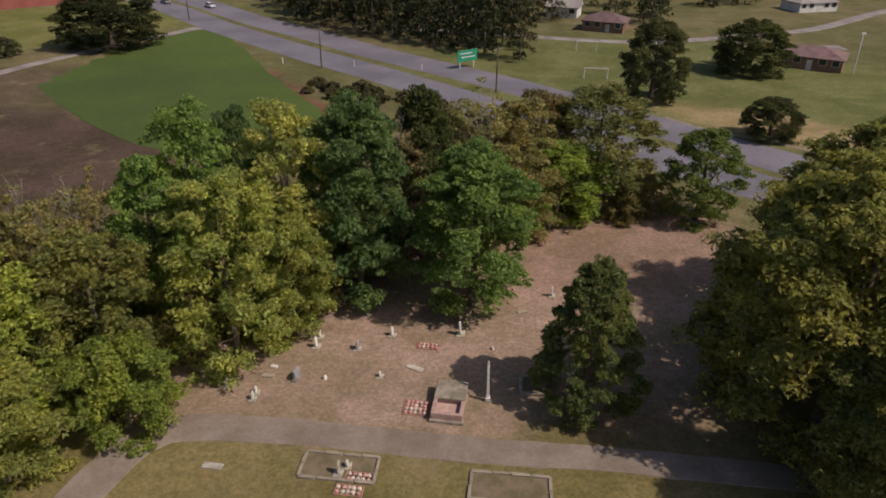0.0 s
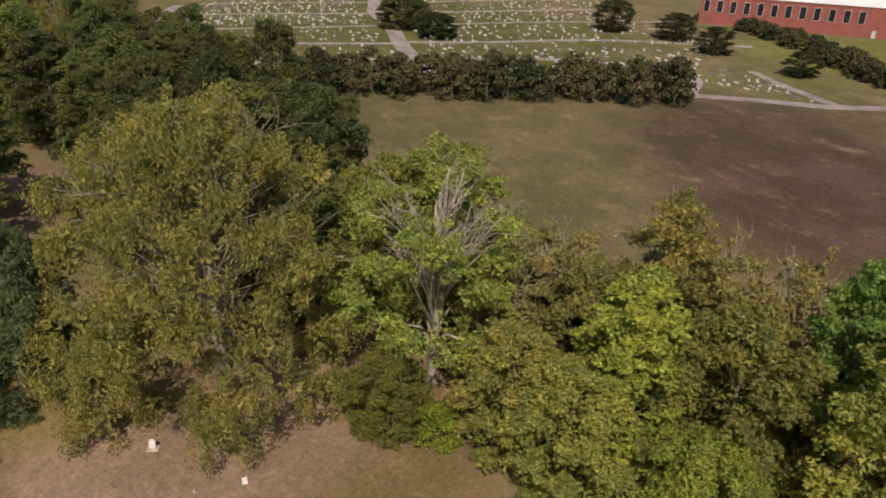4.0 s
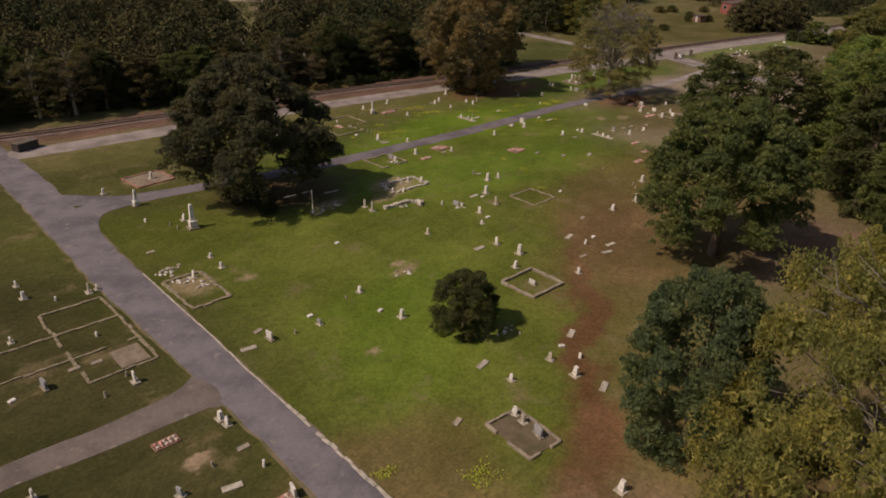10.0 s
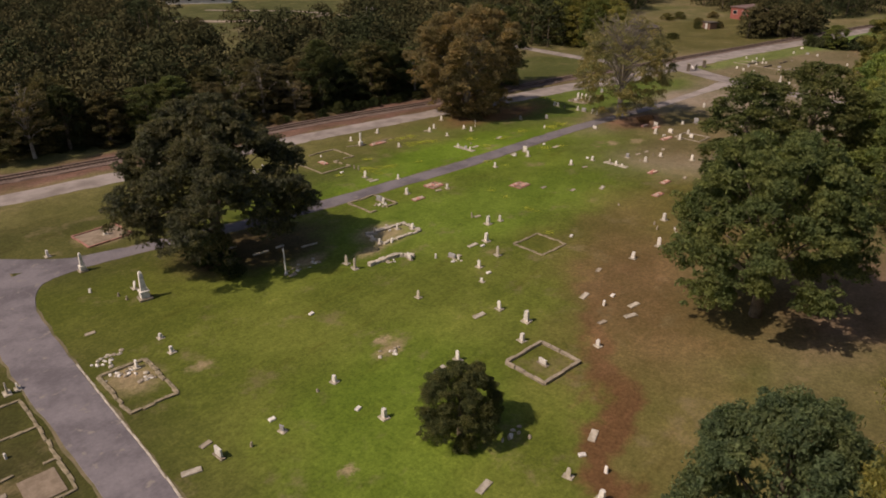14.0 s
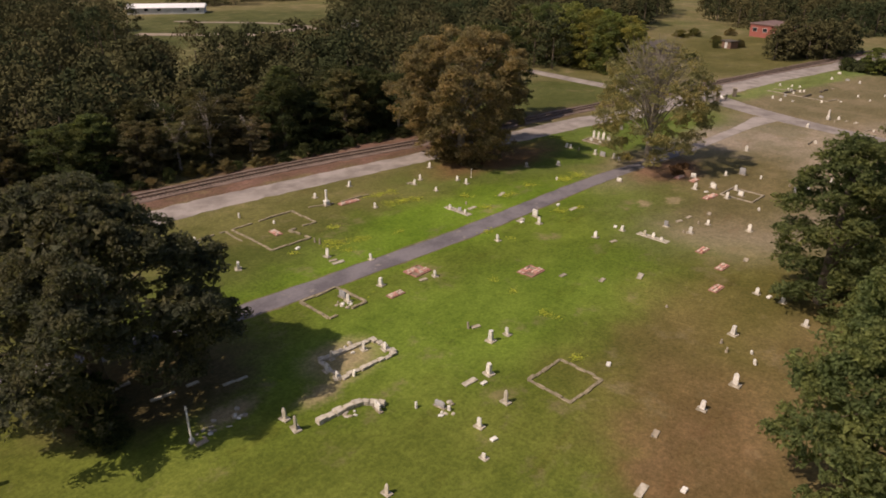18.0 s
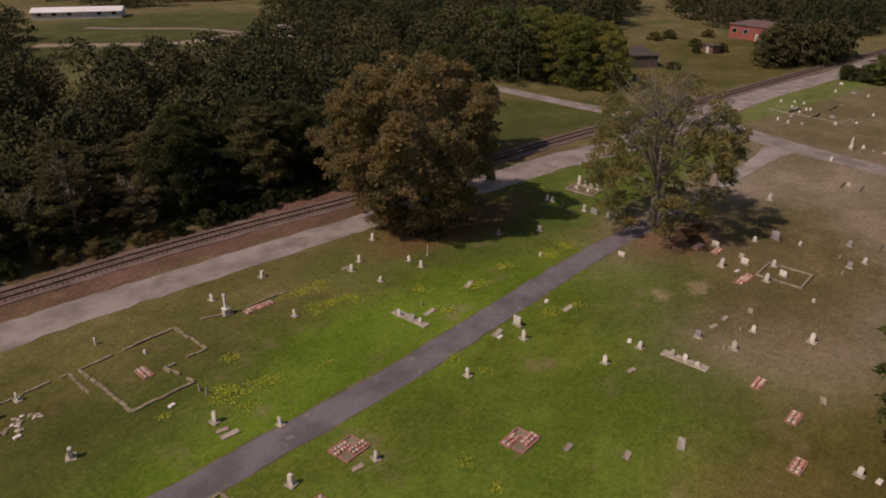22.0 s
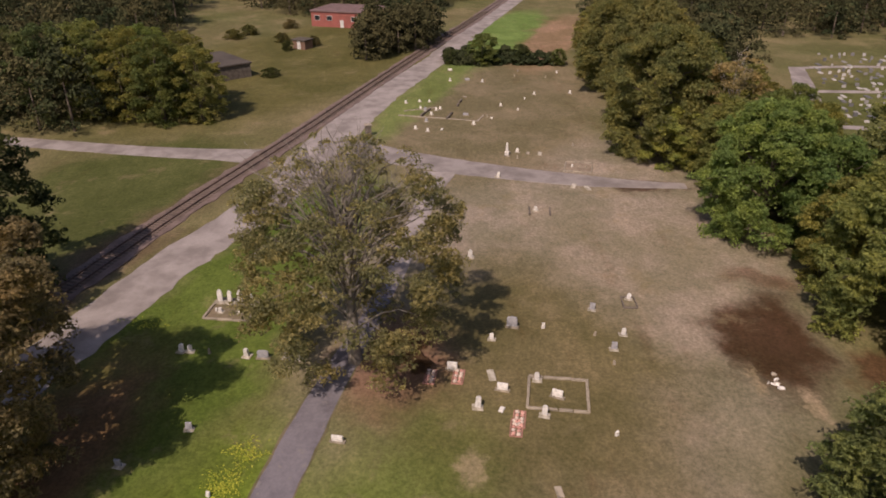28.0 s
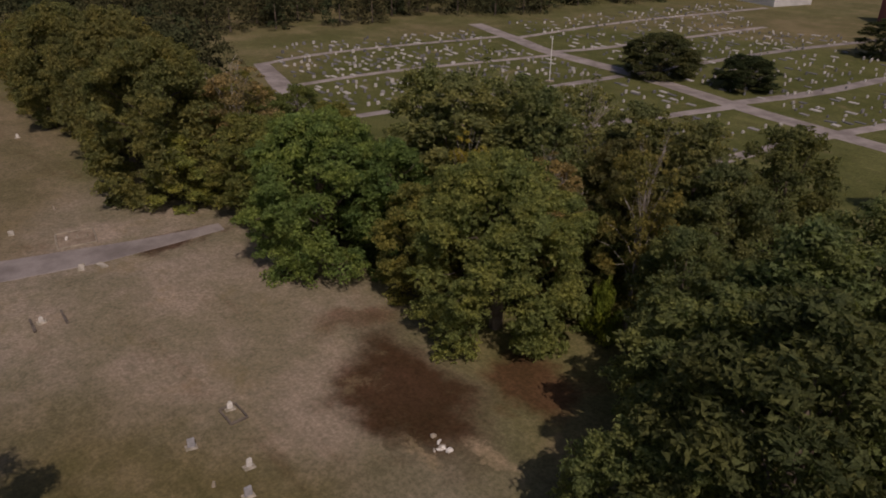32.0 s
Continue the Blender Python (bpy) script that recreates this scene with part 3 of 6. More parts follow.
ribbon("road_lane", [(-47.5, -81, 5), (-51.5, -76.5, 3.8), (-57, -72, 2.8), (-66, -69.2, 2.9), (-83, -64.0, 3.0), (-101, -60.5, 3.1), (-110, -58.8, 3.0), (-118.4, -57.6, 3.1), (-128, -56.5, 3.1), (-140, -55.1, 3.0), (-151.9, -53.1, 2.8), (-164.4, -50.4, 2.2), (-175, -48.5, 2.2)],
       ASPHALT, "dark grey asphalt lane across the lawn", z=0.05)
ribbon("road_junction", [(-44.6, -63, 4.0), (-46.6, -68.6, 4.6), (-49.8, -72.4, 4.8), (-54.5, -72.6, 4.0), (-61, -70.8, 2.8)], ASPHALT, "grey asphalt fillet where the lane leaves the drive", z=0.055)
ribbon("road_spur", [(-171.2, -49, 2.2), (-178.9, -47.9, 2.4), (-193.3, -46, 2.8), (-203.9, -44.5, 5)], GRAVEL, "pale gravel end of the lane by the gate drive", z=0.056)
ribbon("road_gate", [(-216.4, -60.4, 7.5), (-211.1, -51.7, 6.4), (-206.3, -42.1, 6.0), (-202.5, -31.5, 5.0), (-200, -22.9, 4.2), (-198.6, -15.2, 2.6), (-198.1, -10.4, 2)], GRAVEL, "pale gravel drive from the cemetery gate", z=0.05)
ribbon("road_gravel", [(20, -122, 5), (-40, -106, 5), (-88, -95.4, 5.6), (-104, -92.2, 5.4), (-120, -88.1, 5.2), (-136, -83.9, 4.8), (-145.1, -81.5, 4.9), (-159.6, -77.7, 6), (-176, -73.4, 6.5), (-192, -67.6, 7.0), (-216.4, -63.0, 7.4), (-236.6, -58.8, 7.0), (-248.5, -55.8, 6.8), (-275.5, -47.6, 6.2), (-294.4, -42.6, 6), (-349.2, -28.2, 6), (-520, 20, 6)],
       GRAVEL, "pale gravel road beside the railway", z=0.05, ragged=0.35)
ribbon("road_crossing", [(-228.6, -159.5, 4), (-218.8, -114.3, 4.2), (-214, -92.2, 4.4), (-212.1, -78.7, 5.2), (-210.6, -69.1, 8)], GRAVEL, "pale side road that meets the railway crossing", z=0.06)
ribbon("clearing_track", [(-188, -256, 6), (-201, -239, 6), (-207, -232, 6), (-212, -225, 6.5), (-225, -222, 6), (-238, -222, 5), (-245, -208, 5), (-252, -196, 5)], WORN, "pale sandy track through the clearing", z=0.05, ragged=0.6)
ribbon("clearing_loop", [(-218, -278, 3.5), (-225, -265, 3.5), (-233, -254, 3.5), (-240, -241, 3.5), (-242, -224, 4)], WORN, "narrow sandy loop of the clearing's track", z=0.045, ragged=0.5)
ribbon("highway", [(-180, 330, 10), (-110, 262, 10), (-84, 234, 10), (-62, 206, 10), (-44, 186, 10), (-27.4, 168, 10), (-14.3, 155, 10), (8, 131, 10), (31, 106, 10), (70, 66, 10), (120, 10, 10)], HIGHWAY, "grey two-lane highway carriageway", z=0.06, ragged=0.0)
ribbon("highway_far", [(-172, 338, 10), (-102, 270, 10), (-80, 247, 10), (-53, 214, 10), (-34.5, 195, 10), (-18.4, 177, 10), (-3.6, 162.5, 10), (14.3, 145, 10), (37.5, 118, 10), (48, 106, 10), (90, 60, 10), (130, 14, 10)], HIGHWAY, "far carriageway of the highway beyond a grass median", z=0.06, ragged=0.0)

# ---- trees ----
OLIVE, GREEN, DARK = (0.170, 0.170, 0.060), (0.125, 0.152, 0.058), (0.080, 0.098, 0.046)
LIME, BROWN, DEEP, BLUE = (0.185, 0.225, 0.045), (0.150, 0.122, 0.066), (0.043, 0.054, 0.027), (0.095, 0.135, 0.075)
HARD = [TreeKind("round", k, base=0.0, clumps=250, per=36, leaf=0.19, clump=0.105, lobes=42, bough=0.28, core=0.8, inner=190) for k in (1, 2, 3)]
TALL = [TreeKind("tall", k, r=4.2, base=0.0, clumps=220, per=36, leaf=0.17, clump=0.125, lobes=40, bough=0.32, core=0.8, inner=190, droop=0.5) for k in (4, 5)]
BROAD = [TreeKind("dome", k, r=8.0, base=0.04, clumps=520, per=84, leaf=0.14, clump=0.08, limbs=16, trunk=0.5, lobes=62, bough=0.24, core=0.82, inner=270) for k in (6, 7)]
PINE = [TreeKind("pine", k, r=5.5, base=0.1, clumps=360, per=60, leaf=0.16, clump=0.11, flat=0.6, trunk=0.3, lobes=34, bough=0.33, core=0.8, inner=290) for k in (8, 9)]
CEDAR = TreeKind("cone", 10, h=13, r=4.2, base=0.0, clumps=620, per=62, leaf=0.115, clump=0.075, limbs=4, lobes=120, bough=0.2, core=0.82, inner=120)
WEEP = TreeKind("weep", 11, h=23, r=12.0, base=0.03, clumps=900, per=110, leaf=0.14, clump=0.055, bare=95, flat=1.7, droop=1.9, bark=GREY_BARK, limbs=20, trunk=0.5, hang=0.55, lobes=84, bough=0.2, stout=0.24, core=0.55, inner=110, ragged=0.12)
SPARSE = TreeKind("round", 12, h=20, r=8.5, base=0.13, clumps=1000, per=50, leaf=0.105, clump=0.06, bare=110, bark=GREY_BARK, limbs=20, trunk=0.42, lobes=120, bough=0.17, stout=0.27, core=0.7, inner=90, thin=0.8, droop=0.4)
FORKED = TreeKind("round", 21, h=20, r=7.5, base=0.08, clumps=420, per=60, leaf=0.12, clump=0.08, bare=48, bark=PALE_BARK, limbs=14, trunk=0.4, lobes=64, bough=0.23, stout=0.42, core=0.6, inner=90, thin=0.8, ragged=0.12)
LOBED = TreeKind("ball", 16, h=20, r=9.0, base=0.03, clumps=760, per=100, leaf=0.12, clump=0.068, bare=26, bark=GREY_BARK, limbs=14, trunk=0.45, lobes=84, bough=0.22, stout=0.16, core=0.74, inner=200, droop=0.8)
THIN = [TreeKind("tall", k, r=4.2, base=0.03, clumps=170, per=34, leaf=0.16, clump=0.12, bare=22, bark=PALE_BARK, trunk=0.22, lobes=34, bough=0.32, core=0.7, inner=130, thin=0.84) for k in (13, 14)]
SMALL = TreeKind("dome", 15, h=6.8, r=3.3, base=0.0, clumps=260, per=70, leaf=0.085, clump=0.1, trunk=0.2, lobes=30, bough=0.3, bare=8, core=0.76, inner=200)
BUSH = TreeKind("dome", 17, h=3.0, r=2.4, base=0.0, clumps=70, per=46, leaf=0.1, clump=0.15, trunk=0.08, lobes=12, bough=0.4, limbs=5, core=0.78, inner=160)
SPREAD = TreeKind("dome", 19, h=19.5, r=9.6, base=0.2, clumps=620, per=72, leaf=0.16, clump=0.07, limbs=16, trunk=0.5, lobes=56, bough=0.23, core=0.7, inner=240)
MAGNOLIA = TreeKind("crowned", 18, h=20, r=11.0, base=0.22, clumps=700, per=110, leaf=0.145, clump=0.065, limbs=16, trunk=0.6, lobes=56, bough=0.235, core=0.78, inner=240)
rng = random.Random(5)


def tone(c, spread=0.18):
    k = 1 + rng.uniform(-spread, spread)
    return tuple(v * k * (1 + rng.uniform(-0.06, 0.06)) for v in c)


SINGLE = [  # kind, x, y, height, crown radius, colour, label
    (PINE[0], 1.4, 64.0, 16.6, 6.2, (0.140, 0.208, 0.074), "tall green pine at the edge of the wood"),
    (CEDAR, 10.0, 49.6, 12.8, 4.6, (0.125, 0.165, 0.066), "dense conical green cedar among the graves"),
    (WEEP, -55.0, 21.0, 23.4, 12.5, (0.212, 0.204, 0.090), "large olive-yellow willow oak with drooping twigs"),
    (BROAD[0], -57.0, 6.0, 15.0, 5.6, (0.120, 0.155, 0.092), "dark grey-green tree at the lawn's edge"),
    (SPREAD, -92.8, -4.6, 18.8, 9.9, (0.120, 0.150, 0.064), "broad dark green pine on bare soil"),
    (FORKED, -47.0, 37.0, 19.8, 8.2, (0.235, 0.270, 0.092), "bright green tree with pale bare limbs"),
    (MAGNOLIA, -67.8, -60.8, 19.2, 11.8, (0.080, 0.084, 0.054), "very dark evergreen magnolia casting deep shade"),
    (BROAD[1], -59.0, -17.4, 6.4, 3.4, (0.105, 0.108, 0.056), "small round dark tree on the open lawn"),
    (LOBED, -141.5, -77.8, 21.5, 12.0, (0.160, 0.134, 0.079), "big round oak turning rusty brown"),
    (SPARSE, -157.4, -51.0, 20.3, 9.6, (0.194, 0.184, 0.098), "half-bare pecan tree beside the lane"),
    (BROAD[0], 28.0, 47.0, 21.5, 11.0, (0.205, 0.205, 0.076), "large olive-green oak over the path"),
    (BROAD[1], 38.0, 60.0, 20.0, 11.0, (0.205, 0.205, 0.076), "large olive-green oak beside the highway"),
    (BROAD[1], 43.0, 40.0, 22.0, 11.0, (0.205, 0.205, 0.076), "large olive-green oak in the corner of the graves"),
    (BROAD[1], 29.0, 36.0, 16.0, 7.6, (0.190, 0.205, 0.080), "round green tree under the large oaks"),
    (HARD[0], 30, 84, 11.4, 5.2, GREEN, "round green tree beside the highway"),
    (BROAD[1], 38.5, 137, 14.6, 6.4, DARK, "dark green tree beside the playing field"),
    (BROAD[0], 65, 158, 11, 8.2, DARK, "broad dark tree near the houses"),
    (BROAD[1], 52, 115, 6.5, 4.8, DARK, "low dark bush by the ditch"),
    (BROAD[1], -80, 180, 13.5, 12, DEEP, "dark round oak at the road junction"),
    (THIN[0], -154.4, 6.4, 19.5, 3.6, OLIVE, "slender tree with a pale bare trunk"),
    (BROAD[1], -183.2, -6.2, 16.0, 7.8, (0.150, 0.225, 0.072), "bright green leafy tree in the long belt"),
    (BROAD[0], -162.6, -1.6, 16.0, 8.2, (0.192, 0.212, 0.078), "olive-green tree at the edge of the long belt"),
    (BROAD[0], -211.0, -10.8, 19.0, 8.8, (0.148, 0.158, 0.070), "olive-brown tree in the long belt"),
    (HARD[1], -169.0, -87.4, 18.5, 6.2, (0.060, 0.074, 0.036), "tall dark tree at the end of the railway wood"),
    (HARD[2], -161.0, -88.8, 19.5, 6.6, (0.060, 0.074, 0.036), "tall dark tree at the end of the railway wood"),
    (TALL[1], -124, -17, 18.5, 6.6, DARK, "dark green tree standing out from the wood"),
    (HARD[0], -134, -11, 19, 8.0, DARK, "broad dark tree at the wood's corner"),
    (BROAD[0], -206.8, 93.6, 8.5, 8.5, DARK, "low spreading dark tree among the far graves"),
    (BROAD[1], -189.5, 96.5, 6.5, 6.0, DEEP, "low dark tree at the far lane crossing"),
    (HARD[2], -166, 159, 7, 6.0, DEEP, "dark round shrub by the far lane"),
    (HARD[1], -147, 156, 6.5, 5.5, DEEP, "dark round shrub by the far lane"),
    (HARD[0], -120, 157, 5.5, 4.5, DEEP, "dark round shrub by the far lane"),
    (HARD[0], -183, 150, 9, 6.5, DEEP, "dark tree in front of the pale hall"),
]
for kind, x, y, h, r, c, label in SINGLE:
    kind.plant(x, y, h, r, tone(c, 0.05), label)


def belt(pts, rows, gap, spacing, kinds, colours, heights, radii, label, group, jitter=1.5, inset=2.5):
    """A wood's edge along plan points; more rows stand behind, to the right of the line."""
    line = smooth_line([(x, y, 0) for x, y in pts], 0.5)
    for row in range(rows):
        run = spacing * (0.5 if row % 2 else 0.0)
        for a, b in zip(line, line[1:]):
            run += (b - a).length
            if run < spacing:
                continue
            run -= spacing * rng.uniform(0.85, 1.15)
            d = (b - a).normalized()
            p = a + Vector((d.y, -d.x, 0)) * (gap * row + inset) + Vector((rng.uniform(-jitter, jitter), rng.uniform(-jitter, jitter), 0))
            rng.choice(kinds).plant(p.x, p.y, rng.uniform(*heights), rng.uniform(*radii), tone(rng.choice(colours)), label, group=group)


MIXED = HARD + TALL
# the wood north of the first graves
PINEGREEN, YELLOW, RUST, MOSS = (0.102, 0.156, 0.074), (0.294, 0.324, 0.084), (0.258, 0.234, 0.114), (0.210, 0.282, 0.074)
FIRST_WOOD = [  # kind, x, y, height, crown radius, colour, label
    (SMALL, -25.6, 46.6, 7.8, 4.4, (0.208, 0.250, 0.060), "bright yellow-green young tree at the wood's edge"),
    (HARD[0], -32.2, 41.0, 10.4, 5.2, (0.234, 0.258, 0.090), "low olive tree at the wood's edge"),
    (TALL[0], -33.0, 45.8, 15.6, 4.8, YELLOW, "yellow-green tree with thinning leaves"),
    (HARD[1], -28.4, 50.3, 14.6, 5.5, (0.190, 0.200, 0.075), "olive-green tree in the wood's edge"),
    (TALL[1], -36.6, 51.0, 18.9, 4.1, (0.225, 0.220, 0.090), "slim tree with an olive-brown crown top"),
    (THIN[1], -33.6, 53.6, 17.8, 3.4, RUST, "slim brownish half-bare tree"),
    (THIN[0], -30.6, 57.0, 17.0, 4.1, RUST, "brownish tree with thinning leaves"),
    (TALL[1], -22.8, 60.0, 21.6, 4.9, (0.180, 0.270, 0.086), "tall fresh green tree in the wood"),
    (TALL[0], -25.4, 56.6, 18.4, 3.8, (0.180, 0.270, 0.086), "fresh green tree in the wood"),
    (HARD[2], -19.4, 55.4, 17.2, 5.8, (0.276, 0.306, 0.102), "olive-green tree with drooping sprays"),
    (HARD[0], -15.6, 59.4, 12.8, 4.7, (0.258, 0.288, 0.102), "olive-green tree with drooping sprays"),
    (TALL[0], -15.8, 63.2, 20.8, 5.0, (0.262, 0.290, 0.105), "tall pale yellow-green tree in the wood"),
    (PINE[1], -21.3, 68.5, 18.5, 3.6, PINEGREEN, "dark pine behind the wood's edge"),
    (PINE[0], -9.6, 65.2, 20.4, 5.8, PINEGREEN, "tall dark green pine in the wood's edge"),
    (PINE[1], -3.6, 72.0, 19.7, 4.1, DARK, "near-black pine in the wood"),
    (THIN[1], -5.4, 70.0, 17.9, 3.1, (0.264, 0.228, 0.156), "dead grey tree with bare branches"),
    (THIN[0], 2.4, 75.4, 19.6, 4.7, RUST, "tall brownish tree at the back of the wood"),
    (THIN[1], -1.0, 77.4, 17.6, 4.1, RUST, "tall brownish tree at the back of the wood"),
    (TALL[0], 7.4, 79.0, 16.6, 4.6, RUST, "tall brownish tree at the back of the wood"),
    (HARD[2], 12.8, 84.6, 9.8, 6.5, MOSS, "yellow-green tree beside the highway"),
    (HARD[0], 18.2, 89.2, 15.0, 7.9, (0.156, 0.162, 0.074), "olive tree beside the highway"),
    (HARD[1], 10.6, 91.0, 14.0, 6.0, (0.168, 0.154, 0.079), "brownish olive tree beside the highway"),
    (BUSH, 24.6, 87.2, 4.4, 3.4, RUST, "brown thicket at the end of the graves"),
    (BUSH, 21.0, 83.6, 3.4, 2.6, BROWN, "brown thicket at the end of the graves"),
    (THIN[0], -44.2, 42.9, 14.6, 3.6, RUST, "slim brownish tree with pale stem"),
    (THIN[1], -45.0, 47.2, 14.4, 4.9, (0.210, 0.190, 0.090), "olive-brown half-bare tree behind the wood's edge"),
    (HARD[2], -38.4, 46.6, 13.2, 5.5, (0.205, 0.200, 0.085), "olive tree in the wood's edge"),
    (HARD[0], -37.2, 39.2, 10.8, 4.6, (0.234, 0.246, 0.096), "low olive tree at the wood's edge"),
    (THIN[1], -41.0, 53.8, 16.0, 4.6, (0.252, 0.216, 0.120), "half-bare brown tree at the back of the wood"),
    (HARD[2], -55.6, 42.0, 17.6, 7.0, (0.198, 0.228, 0.072), "leafy olive-green tree behind the pale-limbed one"),
    (HARD[1], -61.0, 38.0, 15.0, 6.0, (0.198, 0.228, 0.072), "leafy olive-green tree behind the pale-limbed one"),
    (HARD[0], -63.5, 30.5, 14.5, 5.8, GREEN, "green tree behind the willow oak"),
    (HARD[2], -43.0, 31.6, 6.0, 3.6, OLIVE, "low olive tree at the wood's edge"),
    (BUSH, -40.6, 35.0, 3.2, 2.4, LIME, "bright green shrub at the wood's foot"),
]
for kind, x, y, h, r, c, label in FIRST_WOOD:
    kind.plant(x, y, h, r, tone(c, 0.08), label, name="bush" if kind is BUSH else "tree", group="wood by the first graves")
# young growth that fills the wood
belt([(-4, 72), (-13, 64), (-21, 57), (-28, 51.5), (-35, 46), (-43, 41), (-50, 36)], 2, 4.5, 4.4, HARD, [OLIVE, GREEN, RUST, DARK], (7, 11), (2.8, 3.8), "young tree in the depth of the wood", "wood by the first graves", inset=2.5)
belt([(14, 88), (4, 80), (-4, 73)], 2, 5.0, 4.6, HARD + THIN, [OLIVE, GREEN, RUST], (8, 12), (3.0, 4.0), "young tree in the depth of the wood", "wood by the first graves", inset=2.0)
# wood between the lawn and the brown field
belt([(-70, 16), (-82, 17), (-96, 16.5), (-108, 13), (-119, 5), (-128, -1)], 3, 8, 6.8, HARD + TALL, [DARK, DARK, GREEN], (15, 21), (5, 6.5), "dense dark green tree in the middle wood", "middle wood")
LONG_BELT = [  # kind, x, y, height, crown radius, colour, label
    (HARD[0], -272.0, -9.5, 14.0, 6.0, OLIVE, "olive tree at the far end of the long belt"),
    (HARD[2], -259.0, -11.0, 16.5, 6.6, (0.171, 0.171, 0.073), "olive tree in the long belt"),
    (BROAD[1], -246.5, -10.2, 19.0, 7.8, (0.150, 0.154, 0.068), "olive tree in the long belt"),
    (BROAD[0], -226.0, -9.6, 20.6, 8.4, (0.142, 0.144, 0.066), "olive-brown tree in the long belt"),
    (THIN[1], -205.4, -3.4, 17.4, 5.6, (0.250, 0.201, 0.104), "rusty half-bare tree in the long belt"),
    (HARD[1], -206.6, -9.4, 9.0, 5.8, (0.244, 0.250, 0.085), "yellow-olive tree at the edge of the long belt"),
    (HARD[0], -198.0, -5.6, 12.5, 5.4, (0.195, 0.207, 0.076), "olive tree in the long belt"),
    (HARD[2], -192.6, -5.0, 13.0, 5.4, (0.159, 0.195, 0.073), "green tree in the long belt"),
    (HARD[1], -177.6, -1.6, 13.6, 5.2, (0.128, 0.183, 0.073), "green tree in the long belt"),
    (HARD[0], -172.0, -2.8, 11.0, 4.8, (0.201, 0.213, 0.073), "olive tree at the edge of the long belt"),
    (TALL[0], -175.5, 6.0, 19.0, 6.6, (0.146, 0.161, 0.076), "grey-green tree deep in the belt"),
    (TALL[1], -168.5, 9.0, 18.8, 5.6, (0.146, 0.154, 0.076), "grey-green tree deep in the belt"),
    (THIN[0], -171.0, 2.6, 15.8, 3.0, (0.305, 0.268, 0.073), "slim tree turning yellow"),
    (THIN[1], -164.0, 6.0, 15.4, 4.6, (0.232, 0.189, 0.095), "half-bare brown tree in the belt"),
    (THIN[0], -158.4, 19.3, 16.2, 5.2, (0.146, 0.144, 0.073), "grey-brown tree deep in the belt"),
    (HARD[2], -150.0, 23.0, 16.4, 5.8, (0.128, 0.134, 0.063), "dark olive tree deep in the belt"),
    (HARD[0], -160.4, 12.4, 15.0, 4.8, (0.134, 0.137, 0.066), "dark olive tree deep in the belt"),
    (HARD[1], -150.2, 12.0, 15.6, 5.0, (0.128, 0.156, 0.073), "dark tree in the belt"),
    (HARD[0], -141.0, -4.6, 14.4, 6.8, (0.146, 0.183, 0.081), "broad dark tree beside the wet ground"),
    (HARD[2], -139.0, -14.6, 10.0, 5.4, (0.146, 0.183, 0.081), "low dark tree beside the wet ground"),
    (TALL[1], -138.2, -0.6, 18.6, 5.8, (0.128, 0.156, 0.073), "tall dark tree in the belt"),
    (HARD[1], -148.4, 3.8, 13.0, 4.6, (0.128, 0.156, 0.073), "dark tree in the belt"),
    (HARD[0], -138.5, 10.0, 17.0, 6.0, (0.128, 0.156, 0.073), "dark tree in the belt"),
    (HARD[2], -134.0, 18.0, 16.0, 6.0, (0.128, 0.156, 0.073), "dark tree in the belt"),
    (TALL[1], -183.0, 7.2, 18.6, 5.2, (0.165, 0.180, 0.084), "open-crowned olive tree deep in the belt"),
    (THIN[0], -178.2, 11.2, 20.6, 5.4, (0.150, 0.170, 0.080), "open-crowned olive tree deep in the belt"),
    (TALL[0], -173.0, 12.6, 18.4, 5.2, (0.150, 0.170, 0.080), "open-crowned olive tree deep in the belt"),
    (THIN[1], -167.4, 15.4, 20.2, 5.2, (0.150, 0.160, 0.080), "open-crowned olive tree deep in the belt"),
    (TALL[0], -161.0, 16.0, 17.6, 5.2, (0.140, 0.150, 0.074), "dark olive tree deep in the belt"),
    (TALL[1], -154.6, 14.8, 17.8, 5.0, (0.140, 0.150, 0.074), "dark olive tree deep in the belt"),
    (BUSH, -155.0, 3.6, 6.0, 1.7, LIME, "stem wrapped in bright green vines"),
]
for kind, x, y, h, r, c, label in LONG_BELT:
    kind.plant(x, y, h, r, tone(c, 0.08), label, name="bush" if kind is BUSH else "tree", group="long tree belt")
belt([(-150, 8), (-162, 4), (-176, 0), (-190, -1), (-206, 0), (-222, -1), (-240, -2), (-266, -2)], 2, 6.0, 5.4, HARD, [GREEN, OLIVE, DARK], (8, 11.5), (3.4, 4.6), "young tree in the depth of the belt", "long tree belt", inset=2.5)
# wood beyond the railway
belt([(-50, -124), (-80, -117), (-98, -112), (-112, -108), (-126, -104.5), (-140, -101), (-159.6, -95)][::-1], 2, 7, 6.0, HARD + TALL + THIN, [DARK, (0.095, 0.086, 0.055), DEEP, (0.085, 0.082, 0.046)], (7, 14), (4.0, 5.6), "dark tree beyond the railway", "railway wood", inset=0.5, jitter=1.0)
for i in range(26):  # undergrowth at its foot
    x = -88 - i * 2.6 + rng.uniform(-1, 1)
    BUSH.plant(x, -108.2 - 0.25 * (x + 90) + rng.uniform(-1.2, 0.4), rng.uniform(1.2, 2.6), rng.uniform(1.0, 1.7), tone(rng.choice([DEEP, DARK, BROWN])), "low dark bush at the foot of the railway wood", name="bush", group="undergrowth by the railway")


